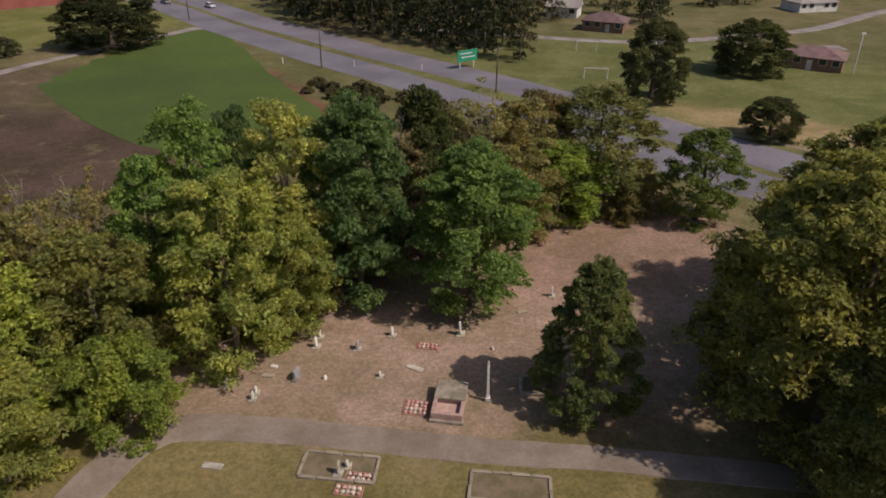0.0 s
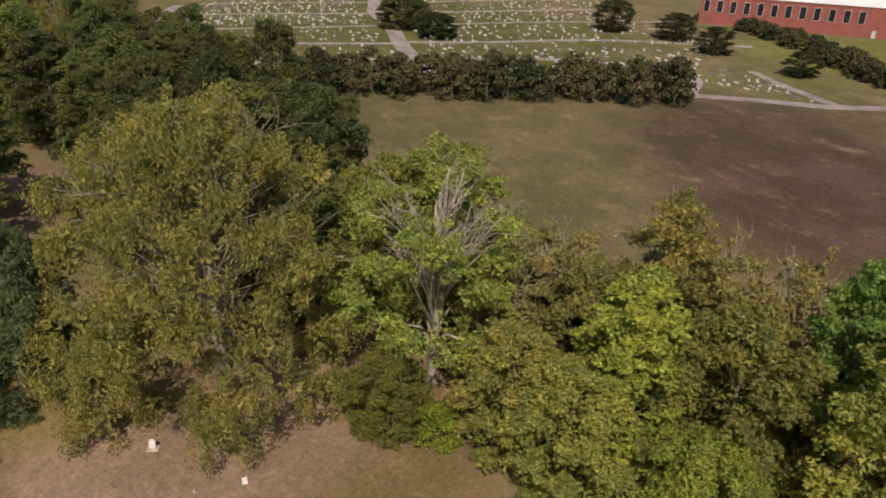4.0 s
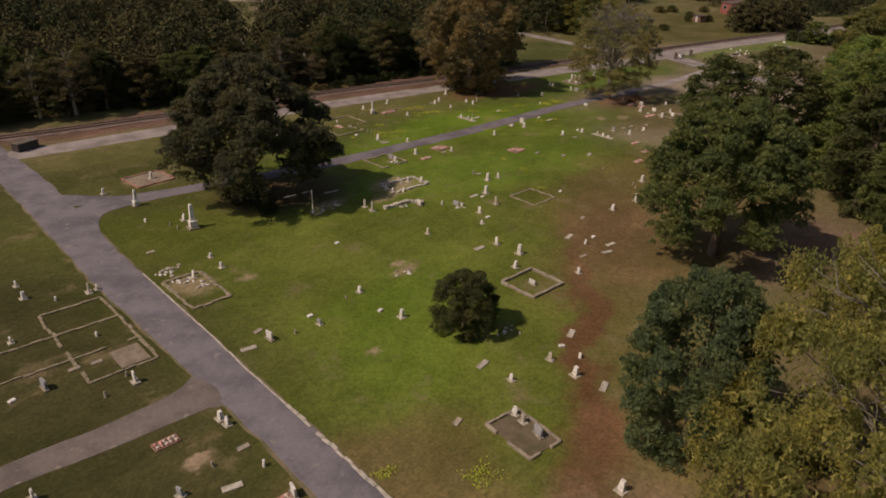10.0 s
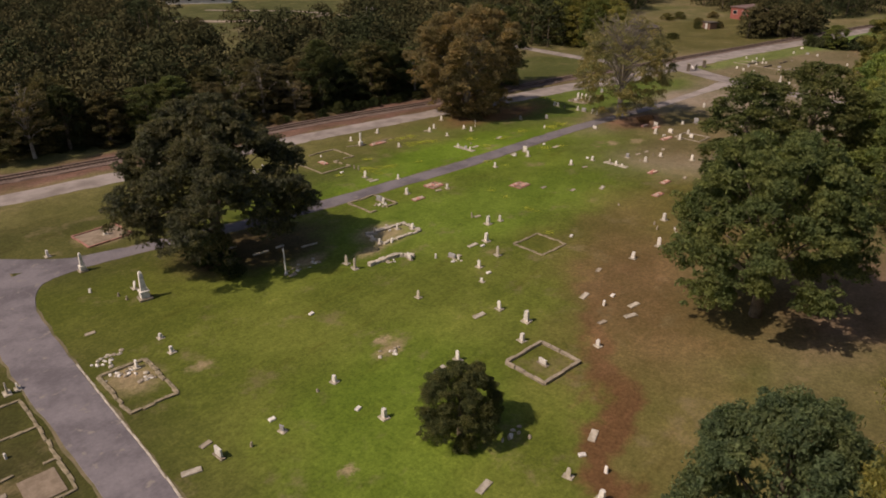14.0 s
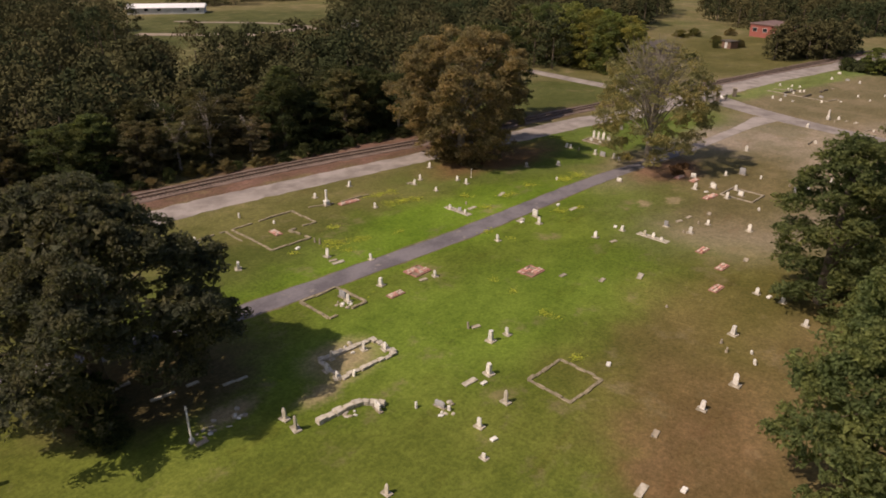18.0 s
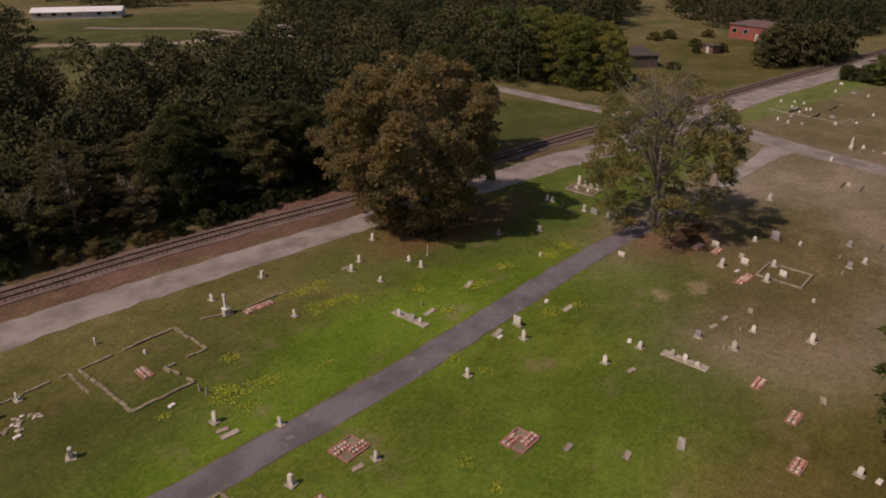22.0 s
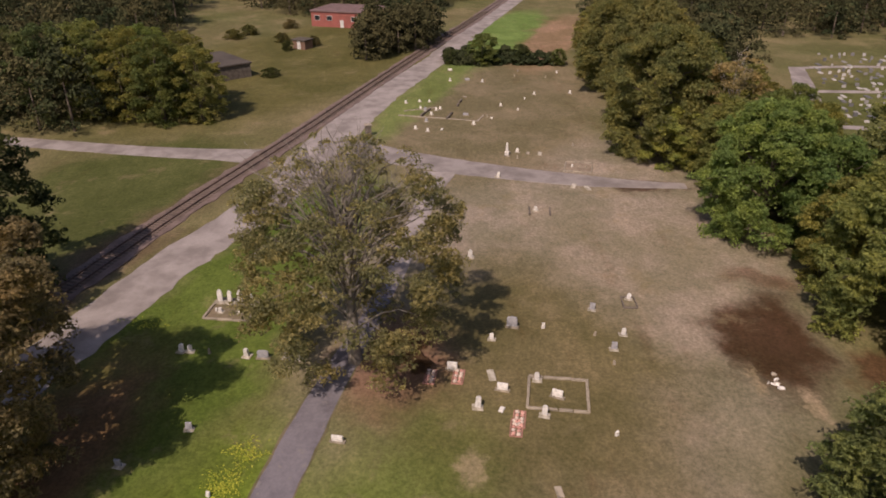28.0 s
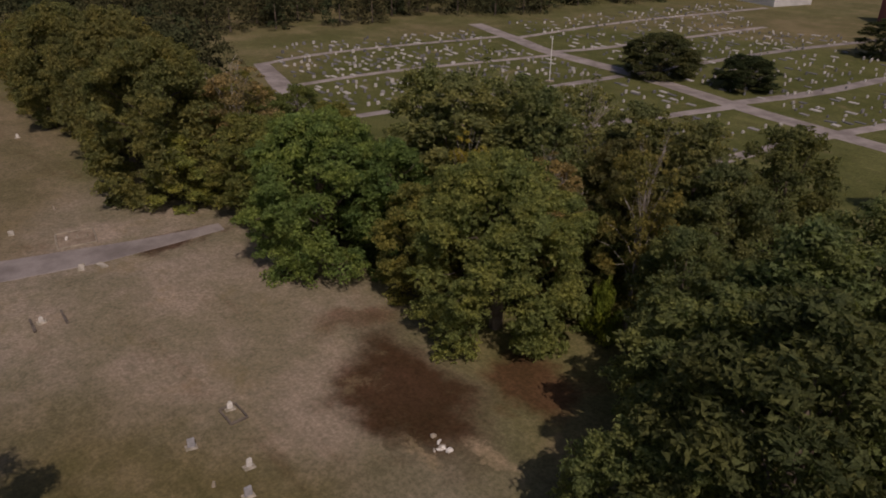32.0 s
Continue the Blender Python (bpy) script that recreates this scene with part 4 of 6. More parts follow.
# ---- graves ----
MARBLE = mottled("weathered_marble", (0.78, 0.76, 0.71), (0.50, 0.48, 0.43), 2.2, 16, bump=0.2, speck=(0.24, 0.23, 0.20))
GRANITE = mottled("grey_granite", (0.36, 0.36, 0.37), (0.24, 0.24, 0.25), 2.0, 24, bump=0.15)
CONCRETE = mottled("old_concrete", (0.37, 0.32, 0.25), (0.22, 0.19, 0.14), 1.0, 10, bump=0.4, speck=(0.13, 0.12, 0.10))
PALE_BASE = mottled("pale_footing", (0.50, 0.46, 0.39), (0.30, 0.27, 0.20), 1.6, 10, bump=0.4)
MOSSY = mottled("mossy_old_curb", (0.34, 0.285, 0.20), (0.13, 0.12, 0.065), 0.9, 9, bump=0.6, speck=(0.36, 0.32, 0.25))
DARK_STONE = mottled("dark_lichened_stone", (0.16, 0.135, 0.11), (0.09, 0.075, 0.06), 1.5, 12, bump=0.4)
BRICK_RED = mottled("brick_edging", (0.42, 0.22, 0.17), (0.30, 0.15, 0.12), 2.5, 14, bump=0.4)
PINK = mottled("pink_blooms", (0.50, 0.22, 0.18), (0.58, 0.38, 0.32), 3.0, 20, bump=0.5)
CREAM = mottled("cream_blooms", (0.60, 0.51, 0.43), (0.50, 0.37, 0.31), 3.0, 20, bump=0.5)
SAND = mottled("bare_sand", (0.31, 0.25, 0.185), (0.20, 0.155, 0.11), 0.8, 8, bump=0.4)
SOIL = mottled("plot_soil", (0.185, 0.145, 0.095), (0.115, 0.100, 0.052), 0.8, 9, bump=0.6)
METAL = mottled("painted_metal", (0.70, 0.70, 0.69), (0.58, 0.58, 0.57), 1.0, 12, rough=0.5, bump=0.05)
BLACK = mottled("black_iron", (0.035, 0.033, 0.032), (0.06, 0.05, 0.045), 1.0, 10, rough=0.6, bump=0.2)


def block(w, d, h, z=0.0, bevel=0.03, taper=1.0, x=0.0, y=0.0):
    """A bevelled block: w along x, d along y, standing at height z."""
    bm = bmesh.new()
    bmesh.ops.create_cube(bm, size=1)
    for v in bm.verts:
        k = taper if v.co.z > 0 else 1.0
        v.co = Vector((v.co.x * w * k + x, v.co.y * d * k + y, z + (v.co.z + 0.5) * h))
    if bevel:
        bmesh.ops.bevel(bm, geom=bm.edges[:], offset=min(bevel, 0.2 * min(w, d, h)), segments=1, affect="EDGES")
    return bm


def slab_profile(points, thick, z=0.0):
    """An upright tablet: an outline in y and z, given a thickness along x."""
    bm = bmesh.new()
    a = [bm.verts.new((-thick / 2, y, z + h)) for y, h in points]
    f = bm.faces.new(a)
    r = bmesh.ops.extrude_face_region(bm, geom=[f])
    for v in r["geom"]:
        if isinstance(v, bmesh.types.BMVert):
            v.co.x += thick
    bmesh.ops.recalc_face_normals(bm, faces=bm.faces[:])
    bmesh.ops.bevel(bm, geom=[e for e in bm.edges if abs(e.verts[0].co.x - e.verts[1].co.x) < 1e-4], offset=0.012, segments=1, affect="EDGES")
    return bm


def baked(name, bm, material):
    me = bpy.data.meshes.new(name)
    bm.to_mesh(me)
    bm.free()
    me.materials.append(material)
    return me


def arch(w, h, n=8, shoulder=0.0, point=0.0):
    """Tablet outlines: round, shouldered or pointed tops."""
    r = w / 2 - shoulder
    top = [(r * math.cos(math.pi * i / n), h - r + (r + point * math.sin(math.pi * i / n)) * math.sin(math.pi * i / n)) for i in range(n + 1)]
    side = [(w / 2, 0), (w / 2, h - r)] if not shoulder else [(w / 2, 0), (w / 2, h - r - 0.02), (r, h - r - 0.02)]
    return side + top[1 if not shoulder else 0:-1 if not shoulder else None] + [(-a, b) for a, b in reversed(side)]


# tablets one metre high, so that a stone's height is its scale
TABLETS = [
    (arch(0.46, 0.86), 0.14, MARBLE, "weathered pale marble headstone with a rounded top"),
    (arch(0.5, 0.86, shoulder=0.08), 0.15, MARBLE, "pale shouldered headstone, stained with age"),
    (arch(0.42, 0.86, point=0.12), 0.13, PALE_BASE, "narrow grey headstone with a pointed top"),
    ([(0.3, 0), (0.3, 0.82), (0.27, 0.86), (-0.27, 0.86), (-0.3, 0.82), (-0.3, 0)], 0.18, GRANITE, "square grey granite headstone on a plinth"),
    ([(0.26, 0), (0.2, 0.8), (0.0, 0.88), (-0.2, 0.8), (-0.26, 0)], 0.3, MARBLE, "tapering white marble die stone"),
]
TABLETS = [(baked("tablet", slab_profile(o, th, 0.12), m), baked("plinth", block(th + 0.55, 0.95, 0.13, -0.02, 0.03), PALE_BASE), label) for o, th, m, label in TABLETS]
grave_rng = random.Random(11)


def stand(x, y, h=1.0, lean=3.0, turn=-8.0, spread=7.0, w=1.0):
    """Where a stone stands: rows run across the plan, each stone a little out of true."""
    return Matrix.LocRotScale((x, y, 0), Euler((radians(grave_rng.gauss(0, lean)), radians(grave_rng.gauss(0, lean)), radians(turn + grave_rng.gauss(0, spread)))), (w, w, h))


def headstone(x, y, h):
    tablet, plinth, label = TABLETS[grave_rng.choice((0, 0, 1, 1, 2, 4, 4, 0, 3))]
    ob = thing("headstone", x, y, label=label, category="headstone", group="headstones on the lawn")
    ob.matrix_basis = stand(x, y, 0.9 * h, w=0.6 + 0.28 * h)
    part("tablet", tablet, ob)
    part("plinth", plinth, ob)
    return ob


STUB = [baked("fieldstone", block(0.2, 0.34, 1.0, -0.06, 0.05, 0.8), MARBLE), baked("fieldstone", block(0.24, 0.28, 1.0, -0.06, 0.08, 0.6), CONCRETE)]


def stub(x, y, h):
    ob = tagged(new("grave_marker", grave_rng.choice(STUB)), "low rough pale grave marker in the grass", "grave marker", "low grave markers")
    ob.matrix_basis = stand(x, y, h, 5, spread=25)


WIDE = (baked("tablet", slab_profile([(0.62, 0), (0.62, 0.7), (0.5, 0.82), (0.0, 0.86), (-0.5, 0.82), (-0.62, 0.7), (-0.62, 0)], 0.24, 0.14), GRANITE),
        baked("tablet", slab_profile([(0.55, 0), (0.55, 0.84), (-0.55, 0.84), (-0.55, 0)], 0.22, 0.14), MARBLE), baked("plinth", block(0.5, 1.55, 0.18, -0.02, 0.02), CONCRETE))


def wide_stone(x, y, h):
    i = grave_rng.randrange(2)
    ob = thing("double_headstone", x, y, label=("broad grey granite family headstone on its plinth", "broad pale marble family headstone on its plinth")[i], category="headstone", group="wide family headstones")
    ob.matrix_basis = stand(x, y, 0.85 * h, 1, w=0.8)
    part("tablet", WIDE[i], ob)
    part("plinth", WIDE[2], ob)


LEDGER = [baked("ledger", block(1.5, 0.6, 0.14, -0.03, 0.03), PALE_BASE), baked("ledger", block(1.0, 0.5, 0.12, -0.02, 0.03), CONCRETE), baked("ledger", block(0.6, 0.4, 0.2, -0.02, 0.05), MARBLE)]


def slab(x, y):
    ob = tagged(new("grave_slab", grave_rng.choice(LEDGER)), "flat pale stone grave slab sunk in the turf", "grave slab", "flat grave slabs")
    ob.matrix_basis = stand(x, y, 1, 1.2, spread=14)


def monument(x, y, h, slim=False, column=False):
    """Obelisk or column: stepped base, die, shaft, cap."""
    k = 0.32 if slim else 1.0
    ob = thing("column_monument" if column else "obelisk", x, y, label="pale marble column monument on a square pedestal" if column else "grey stone obelisk on a stepped base", category="monument")
    ob.matrix_basis = stand(x, y, 1, 0.5)
    s = k * h / 3
    part("step", block(1.25 * s, 1.25 * s, 0.22 * s, -0.02), ob, material=CONCRETE)
    part("die", block(0.8 * s, 0.8 * s, 0.62 * s, 0.2 * s), ob, material=MARBLE)
    part("cornice", block(0.92 * s, 0.92 * s, 0.12 * s, 0.82 * s), ob, material=MARBLE)
    if column:
        v, f = tube([(0, 0, 0.94 * s), (0, 0, 1.1 * s), (0, 0, h * 0.6), (0, 0, h * 0.9)], [0.3 * s, 0.22 * s, 0.2 * s, 0.17 * s], 12)
        part("shaft", mesh_of("shaft", v, f, MARBLE, True), ob)
        v, f = tube([(0, 0, h * 0.9), (0, 0, h * 0.93), (0, 0, h * 0.97), (0, 0, h)], [0.26 * s, 0.28 * s, 0.2 * s, 0.04], 12)
        part("urn", mesh_of("urn", v, f, MARBLE, True), ob)
    else:
        part("shaft", block(0.56 * s, 0.56 * s, h - 0.94 * s - 0.25 * s, 0.94 * s, 0.015, 0.62), ob, material=MARBLE)
        part("cap", block(0.35 * s, 0.35 * s, 0.25 * s, h - 0.25 * s, 0, 0.05), ob, material=MARBLE)
    return ob


def blob(r, seed, squash=0.7, cuts=1):
    bm = bmesh.new()
    bmesh.ops.create_icosphere(bm, subdivisions=cuts, radius=r)
    for v in bm.verts:
        v.co *= 1 + 0.35 * noise.noise(v.co * (3 / r) * 0.4 + Vector((seed, 0, 0)))
        v.co.z = max(-0.3 * r, v.co.z * squash) + 0.3 * r
    return bm


BLOOM = [baked("flower_clump", blob(0.19, s, 0.8), m) for s, m in ((1, PINK), (2, CREAM), (3, PINK), (4, CREAM))]
BED_EDGE = baked("edging", block(2.0, 0.1, 0.12, -0.02, 0.02), BRICK_RED), baked("edging", block(0.1, 0.95, 0.12, -0.02, 0.02), BRICK_RED), baked("bed_soil", block(1.9, 0.86, 0.07, -0.02, 0.01), SOIL)


def flower_bed(x, y, turn=-8.0, long=1.0):
    """A grave covered with rows of pink and cream silk flowers inside a brick edging."""
    ob = thing("flower_grave", x, y, label="grave bed edged with brick and set with pink and cream flowers", category="grave", group="flower-covered graves")
    ob.matrix_basis = Matrix.LocRotScale((x, y, 0), Euler((0, 0, radians(turn))), (long, 1, 1))
    for sy in (-0.45, 0.45):
        part("edging", BED_EDGE[0], ob).location = (0, sy, 0)
    for sx in (-0.97, 0.97):
        part("edging", BED_EDGE[1], ob).location = (sx, 0, 0)
    part("bed_soil", BED_EDGE[2], ob)
    for i in range(5):
        for j in (-0.2, 0.2):
            c = part("flower_clump", BLOOM[grave_rng.randrange(4)], ob)
            c.location = (-0.75 + i * 0.37 + grave_rng.uniform(-0.05, 0.05), j, 0.05)
            c.rotation_euler = (0, 0, grave_rng.uniform(0, 6))


CHIP = [baked("rubble_stone", blob(0.22, s, 0.5), m) for s, m in ((5, CONCRETE), (6, MARBLE), (7, PALE_BASE))]


def rubble(x, y, n=9, spread=1.0):
    ob = thing("rubble_grave", x, y, label="heap of broken pale stones over a collapsed grave", category="rubble", group="broken graves")
    for _ in range(n):
        c = part("rubble_stone", grave_rng.choice(CHIP), ob)
        c.location = (grave_rng.gauss(0, 0.55 * spread), grave_rng.gauss(0, 0.45 * spread), -0.02)
        c.scale = [grave_rng.uniform(0.5, 1.5) for _ in range(3)]
        c.rotation_euler = (0, 0, grave_rng.uniform(0, 6))


def rough_stone(seed, material):
    """A metre of worn curb stone, knocked out of true."""
    bm = block(1.0, 1.0, 1.0, -0.15, 0.1)
    for v in bm.verts:
        v.co += Vector((noise.noise(v.co * 2.3 + Vector((seed, 0, 0))), noise.noise(v.co * 2.1 + Vector((0, seed, 5))), noise.noise(v.co * 1.9 + Vector((3, 0, seed))))) * 0.16
    return baked("curb", bm, material)


ROUGH = {m.name: [rough_stone(s, m) for s in (1, 4, 9)] for m in (CONCRETE, PALE_BASE, MOSSY, GRANITE, BRICK_RED, DARK_STONE, MARBLE)}


def curb_line(ob, a, b, material, thick=0.24, high=0.22, ruin=0.5):
    """One run of curb stones between two plan points of a plot; ruin loosens and drops them."""
    a, b = Vector((*a, 0)), Vector((*b, 0))
    d = b - a
    turn, n = math.atan2(d.y, d.x), max(1, round(d.length / (1.5 - 0.8 * ruin)))
    side = Vector((-d.y, d.x, 0)).normalized()
    for i in range(n):
        if grave_rng.random() < 0.1 * ruin and 0 < i < n - 1:
            continue
        c = part("curb_stone", grave_rng.choice(ROUGH[material.name]), ob)
        mid = a + d * ((i + 0.5) / n) + side * grave_rng.gauss(0, 0.07 * ruin)
        flip = math.pi * grave_rng.randrange(2)
        c.matrix_basis = Matrix.LocRotScale(mid, Euler((0, 0, turn + flip + grave_rng.gauss(0, 0.07 * ruin))),
                                            (d.length / n * grave_rng.uniform(0.94, 1.04), thick * grave_rng.uniform(0.85, 1 + 0.4 * ruin), high * grave_rng.uniform(1 - 0.45 * ruin, 1.1)))


def plot(x, y, w, d, turn, label, material=None, fill=None, thick=0.24, high=0.22, gaps=(), ruin=0.25):
    """A family plot: four runs of curb round a bed."""
    ob = thing("curbed_plot", x, y, 0, turn, label, "grave plot", "curbed family plots")
    p = [(-w / 2, -d / 2), (w / 2, -d / 2), (w / 2, d / 2), (-w / 2, d / 2)]
    for i in range(4):
        if i not in gaps:
            curb_line(ob, p[i], p[(i + 1) % 4], material or (MOSSY if ruin > 0.4 else CONCRETE), thick, high, ruin)
    if fill:
        part("bed", block(w - thick, d - thick, 0.08, -0.03, 0.01), ob, material=fill)
    return ob


HEADSTONES_A = [(0.2, 58.9, 1.7), (-16.9, 49.7, 0.9), (-16.8, 50.5, 0.8), (-12.8, 56.9, 1.3), (-12.7, 58.4, 1), (-9.1, 56.6, 1), (-6.1, 58.7, 1.1), (-6.8, 52.7, 0.6), (9.6, 65.7, 1.3), (-19.4, 51.3, 0.9), (-9, 41.6, 1.3), (-8.4, 42.3, 0.7), (-54.4, -77, 1), (-56.4, -60.9, 1.1), (-52.4, -49.4, 0.6), (-51.6, -46.2, 0.8), (-62.2, -77.8, 1.2), (-48.1, -46.5, 1), (-50.5, -28.9, 0.7), (-56.8, -23.6, 1.1), (-57.8, -30.5, 0.8), (-39, -51.7, 1.3), (-39.9, -51.7, 0.8), (-34.7, -58.7, 0.8), (-34, -55.4, 1), (-29.6, -48, 0.8), (-33.7, -33.8, 1.4), (-35.4, -24.2, 1), (-35.3, -23.2, 1), (-28.6, -19.4, 0.9), (-21.9, -26.8, 1.2)]
HEADSTONES_B = [(-75.4, -46.7, 1.2), (-75.1, -45, 1.5), (-84.4, -33.7, 1.1), (-81.6, -31.3, 0.6), (-74.3, -34.6, 0.9), (-77.6, -26.2, 1.2), (-77.2, -22.6, 1.5), (-73.8, -21, 1), (-67.3, -23.9, 1.3), (-97.7, -20.4, 1), (-102.9, -19.3, 1.5), (-77.5, -14.7, 0.9), (-103.3, -53.2, 0.9), (-97.8, -56.5, 1.1), (-116.2, -53.2, 1), (-95.7, -40.3, 1.4), (-97.7, -39.7, 1), (-91, -37.3, 1.4), (-134.2, -38.2, 0.9), (-133.9, -34.8, 1.1), (-138.3, -34.0, 0.8), (-139.4, -28.9, 1.2), (-124.9, -43.9, 1.0), (-129.2, -42.2, 0.8), (-129.5, -39.2, 0.8), (-129.5, -38.0, 0.8), (-129.2, -36.8, 0.6), (-121.8, -22.9, 0.9), (-121.4, -20.1, 0.8), (-111.5, -22.2, 1.2), (-117.7, -17.0, 0.9)]
HEADSTONES_C = [(-88.4, -33.8, 1.3), (-84, -50.2, 0.9), (-82.3, -49, 0.9), (-82.1, -47.5, 0.9), (-87, -48.9, 1), (-88.2, -47.3, 1), (-91.9, -82.5, 1), (-89.5, -81.7, 1.2), (-90.5, -72.2, 1.2), (-99.3, -66.6, 1.3), (-102.1, -62, 0.9), (-92.9, -56.8, 1), (-112.5, -82.9, 0.9), (-119.2, -82.5, 1), (-115.1, -73.3, 0.9), (-126.1, -75.3, 1), (-128.4, -76, 1), (-134.1, -78.7, 1.1), (-126, -70.9, 0.7), (-131.9, -71.3, 0.8), (-131.4, -69.2, 1), (-121.2, -64.6, 0.9), (-121.3, -63, 0.7), (-121.2, -62, 0.7), (-144.7, -66.5, 0.8), (-148.6, -62.7, 0.8), (-124.4, -52, 1.2), (-167, -62.4, 1.1), (-176.8, -64.5, 1), (-158.9, -66.8, 0.9)]
HEADSTONES_D = [(-158.9, -66, 0.9), (-158.2, -60.7, 1), (-158, -57.1, 1), (-157.7, -56, 0.9), (-151.2, -40.5, 1.2), (-154.7, -35.4, 1), (-150.2, -35.3, 1.2), (-160.8, -38.9, 0.8), (-165.9, -28.9, 0.9), (-161.5, -26.8, 0.9), (-159.2, -28.1, 0.9), (-167.9, -24.9, 0.8), (-177, -40.5, 1.2), (-201.8, -36, 0.9), (-189.9, -31.9, 0.8), (-212.5, -32.4, 0.8), (-241.2, -51.4, 0.65), (-242, -48.8, 0.58), (-241.9, -46.9, 0.58), (-258.5, -43, 0.72), (-257.3, -36.2, 0.72), (-236.8, -48.4, 0.72), (-236, -47.5, 0.72), (-233.2, -46.3, 0.72), (-236, -45.5, 0.72), (-236.8, -44.8, 0.65), (-228.9, -47.1, 0.72), (-224.7, -48.8, 0.72), (-223.3, -46.7, 0.72), (-227.1, -38.8, 0.72)]
HEADSTONES_E = [(-238.8, -33.4, 0.65), (-246.9, -26.3, 0.65), (-247.6, -19.1, 0.72), (-47.1, 14.9, 1.1), (-43.2, 30, 0.9), (-43, 30.8, 0.8), (-47.3, 25.9, 0.9), (-51.3, -6.4, 1), (-50.9, -5.3, 1), (-49, 4.3, 1.2), (-45.2, 4, 0.9), (-55.1, -9.2, 0.8), (-59.4, -5.2, 1.2), (-60.1, -8.2, 0.9), (-61.8, -17, 0.9)]
WIDE_STONES = [(-13.8, 52.4, 1.2), (-45.5, -30.4, 1.1), (-28.3, -38.7, 1.2), (-33.7, -13.4, 1.1), (-81, -41.6, 0.9), (-84.5, -37.8, 0.7), (-93.1, -57.8, 1), (-126.2, -53.7, 1.3), (-157.9, -59.2, 1), (-147.3, -51.1, 0.7), (-156.2, -42.5, 1), (-152.5, -34, 0.9), (-153.4, -38.4, 0.9), (-162.8, -36.9, 1.4), (-267.9, -43, 0.65), (-258.9, -39.3, 0.58), (-232.7, -40.1, 0.58), (-43.4, 33.4, 0.6), (-50.3, -3.5, 1.1), (-71.6, -17.3, 0.7)]
COLUMNS = [(-69.1, -50.2, 3.4), (-111.4, -79.3, 2.4), (-134.2, -70.3, 1.6)]
STUBS_A = [(-11.4, 52.3, 0.4), (3, 56.6, 0.3), (-52.9, -64, 0.5), (-54.4, -60.7, 0.5), (-54.5, -59.2, 0.5), (-47.8, -29.4, 0.5), (-55.9, -30.6, 0.3), (-36, -52.7, 0.5), (-33.7, -35.2, 0.5), (-31, -33.8, 0.6), (-35.3, -43.2, 0.5), (-31.8, -20.1, 0.5), (-34.2, -17.3, 0.6), (-84.6, -36.9, 0.5), (-83.2, -39.3, 0.6), (-107.9, -21.7, 0.6), (-107.4, -18.9, 0.6), (-85.1, -17.9, 0.7), (-96.3, -43.4, 0.8), (-83.3, -46.6, 0.7), (-100.6, -85.1, 0.8), (-102.3, -79.9, 0.4), (-90.1, -90.1, 0.6), (-87.6, -82.4, 0.8), (-101.4, -71, 0.7), (-101.4, -70.1, 0.8), (-124.2, -64, 0.5), (-141.9, -59.2, 0.5), (-165.8, -65.7, 0.4), (-137.8, -35.1, 0.45), (-133.6, -35.6, 0.35), (-112.8, -29.5, 0.3), (-109.2, -22.6, 0.5), (-109.1, -19.7, 0.4)]
STUBS_B = [(-165.5, -62.9, 0.4), (-158.7, -64.2, 0.6), (-162.7, -34, 0.6), (-161.5, -29.4, 0.5), (-157, -28.5, 0.5), (-148, -30.1, 0.5), (-209.6, -32.6, 0.6), (-215.5, -23.3, 0.5), (-205.8, -24.9, 0.5), (-205.5, -23.8, 0.5), (-205.2, -22.9, 0.5), (-231.5, -36.2, 0.50), (-235.8, -30.4, 0.50), (-262.1, -29, 0.58), (-266.4, -27.9, 0.58), (-261, -22.4, 0.50), (-265.1, -19.4, 0.58), (-243.6, -28.5, 0.43), (-41.6, 17.3, 0.3), (-62.2, -6.2, 0.6)]
SLABS_A = [(-3.9, 53.8), (-18.1, 42.3), (-16.3, 52.7), (-16, 53.9), (6.3, 62.7), (-48.5, -55.6), (-45.7, -32.4), (-50.9, -30.7), (-56.3, -26.1), (-64.7, -41.1), (-43.2, -30.6), (-31.3, -39.6), (-25.8, -39), (-33.1, -39.1), (-34.5, -20.1), (-31.4, -17.3), (-30.8, -14.2), (-69.5, -49.5), (-83.8, -31.9), (-75.2, -27.1), (-65, -24.2), (-92.3, -22.2), (-87.6, -18.1), (-87.1, -15.4), (-84.8, -14.7), (-81.8, -16.4), (-85.7, -20.5)]
SLABS_B = [(-101.8, -53.7), (-97, -43), (-88.9, -37.9), (-89.5, -36.8), (-99, -29.5), (-132.2, -51), (-123.3, -54), (-89.4, -77.8), (-99, -65.3), (-99, -64.4), (-98.7, -71.2), (-126.1, -76.2), (-123.4, -62.4), (-130.8, -62.3), (-123.9, -54.6), (-132.2, -53.5), (-150.9, -38.6), (-155.4, -39.2), (-198.2, -25.8), (-197.4, -24), (-211.9, -30.8), (-139.3, -37.0), (-142.3, -35.2), (-137.1, -37.5), (-125.2, -41.5), (-129.7, -43.4), (-114.3, -37.7), (-117.9, -34.7), (-112.6, -41.8), (-121.8, -21.6), (-130.0, -26.5)]
SLABS_C = [(-211.6, -29), (-245.5, -40.1), (-224.3, -44.3), (-230.8, -35.5), (-41.3, 20.6), (-62.8, -8.5), (-65.4, -8.9), (-59.6, -2.4), (-47.5, -9.4), (-55.4, -12.5)]
OBELISKS = [(2.1, 49.5, 4), (-55.1, -69.8, 2.4), (-55.9, -57.9, 3.4), (-210.9, -34.1, 2.2)]
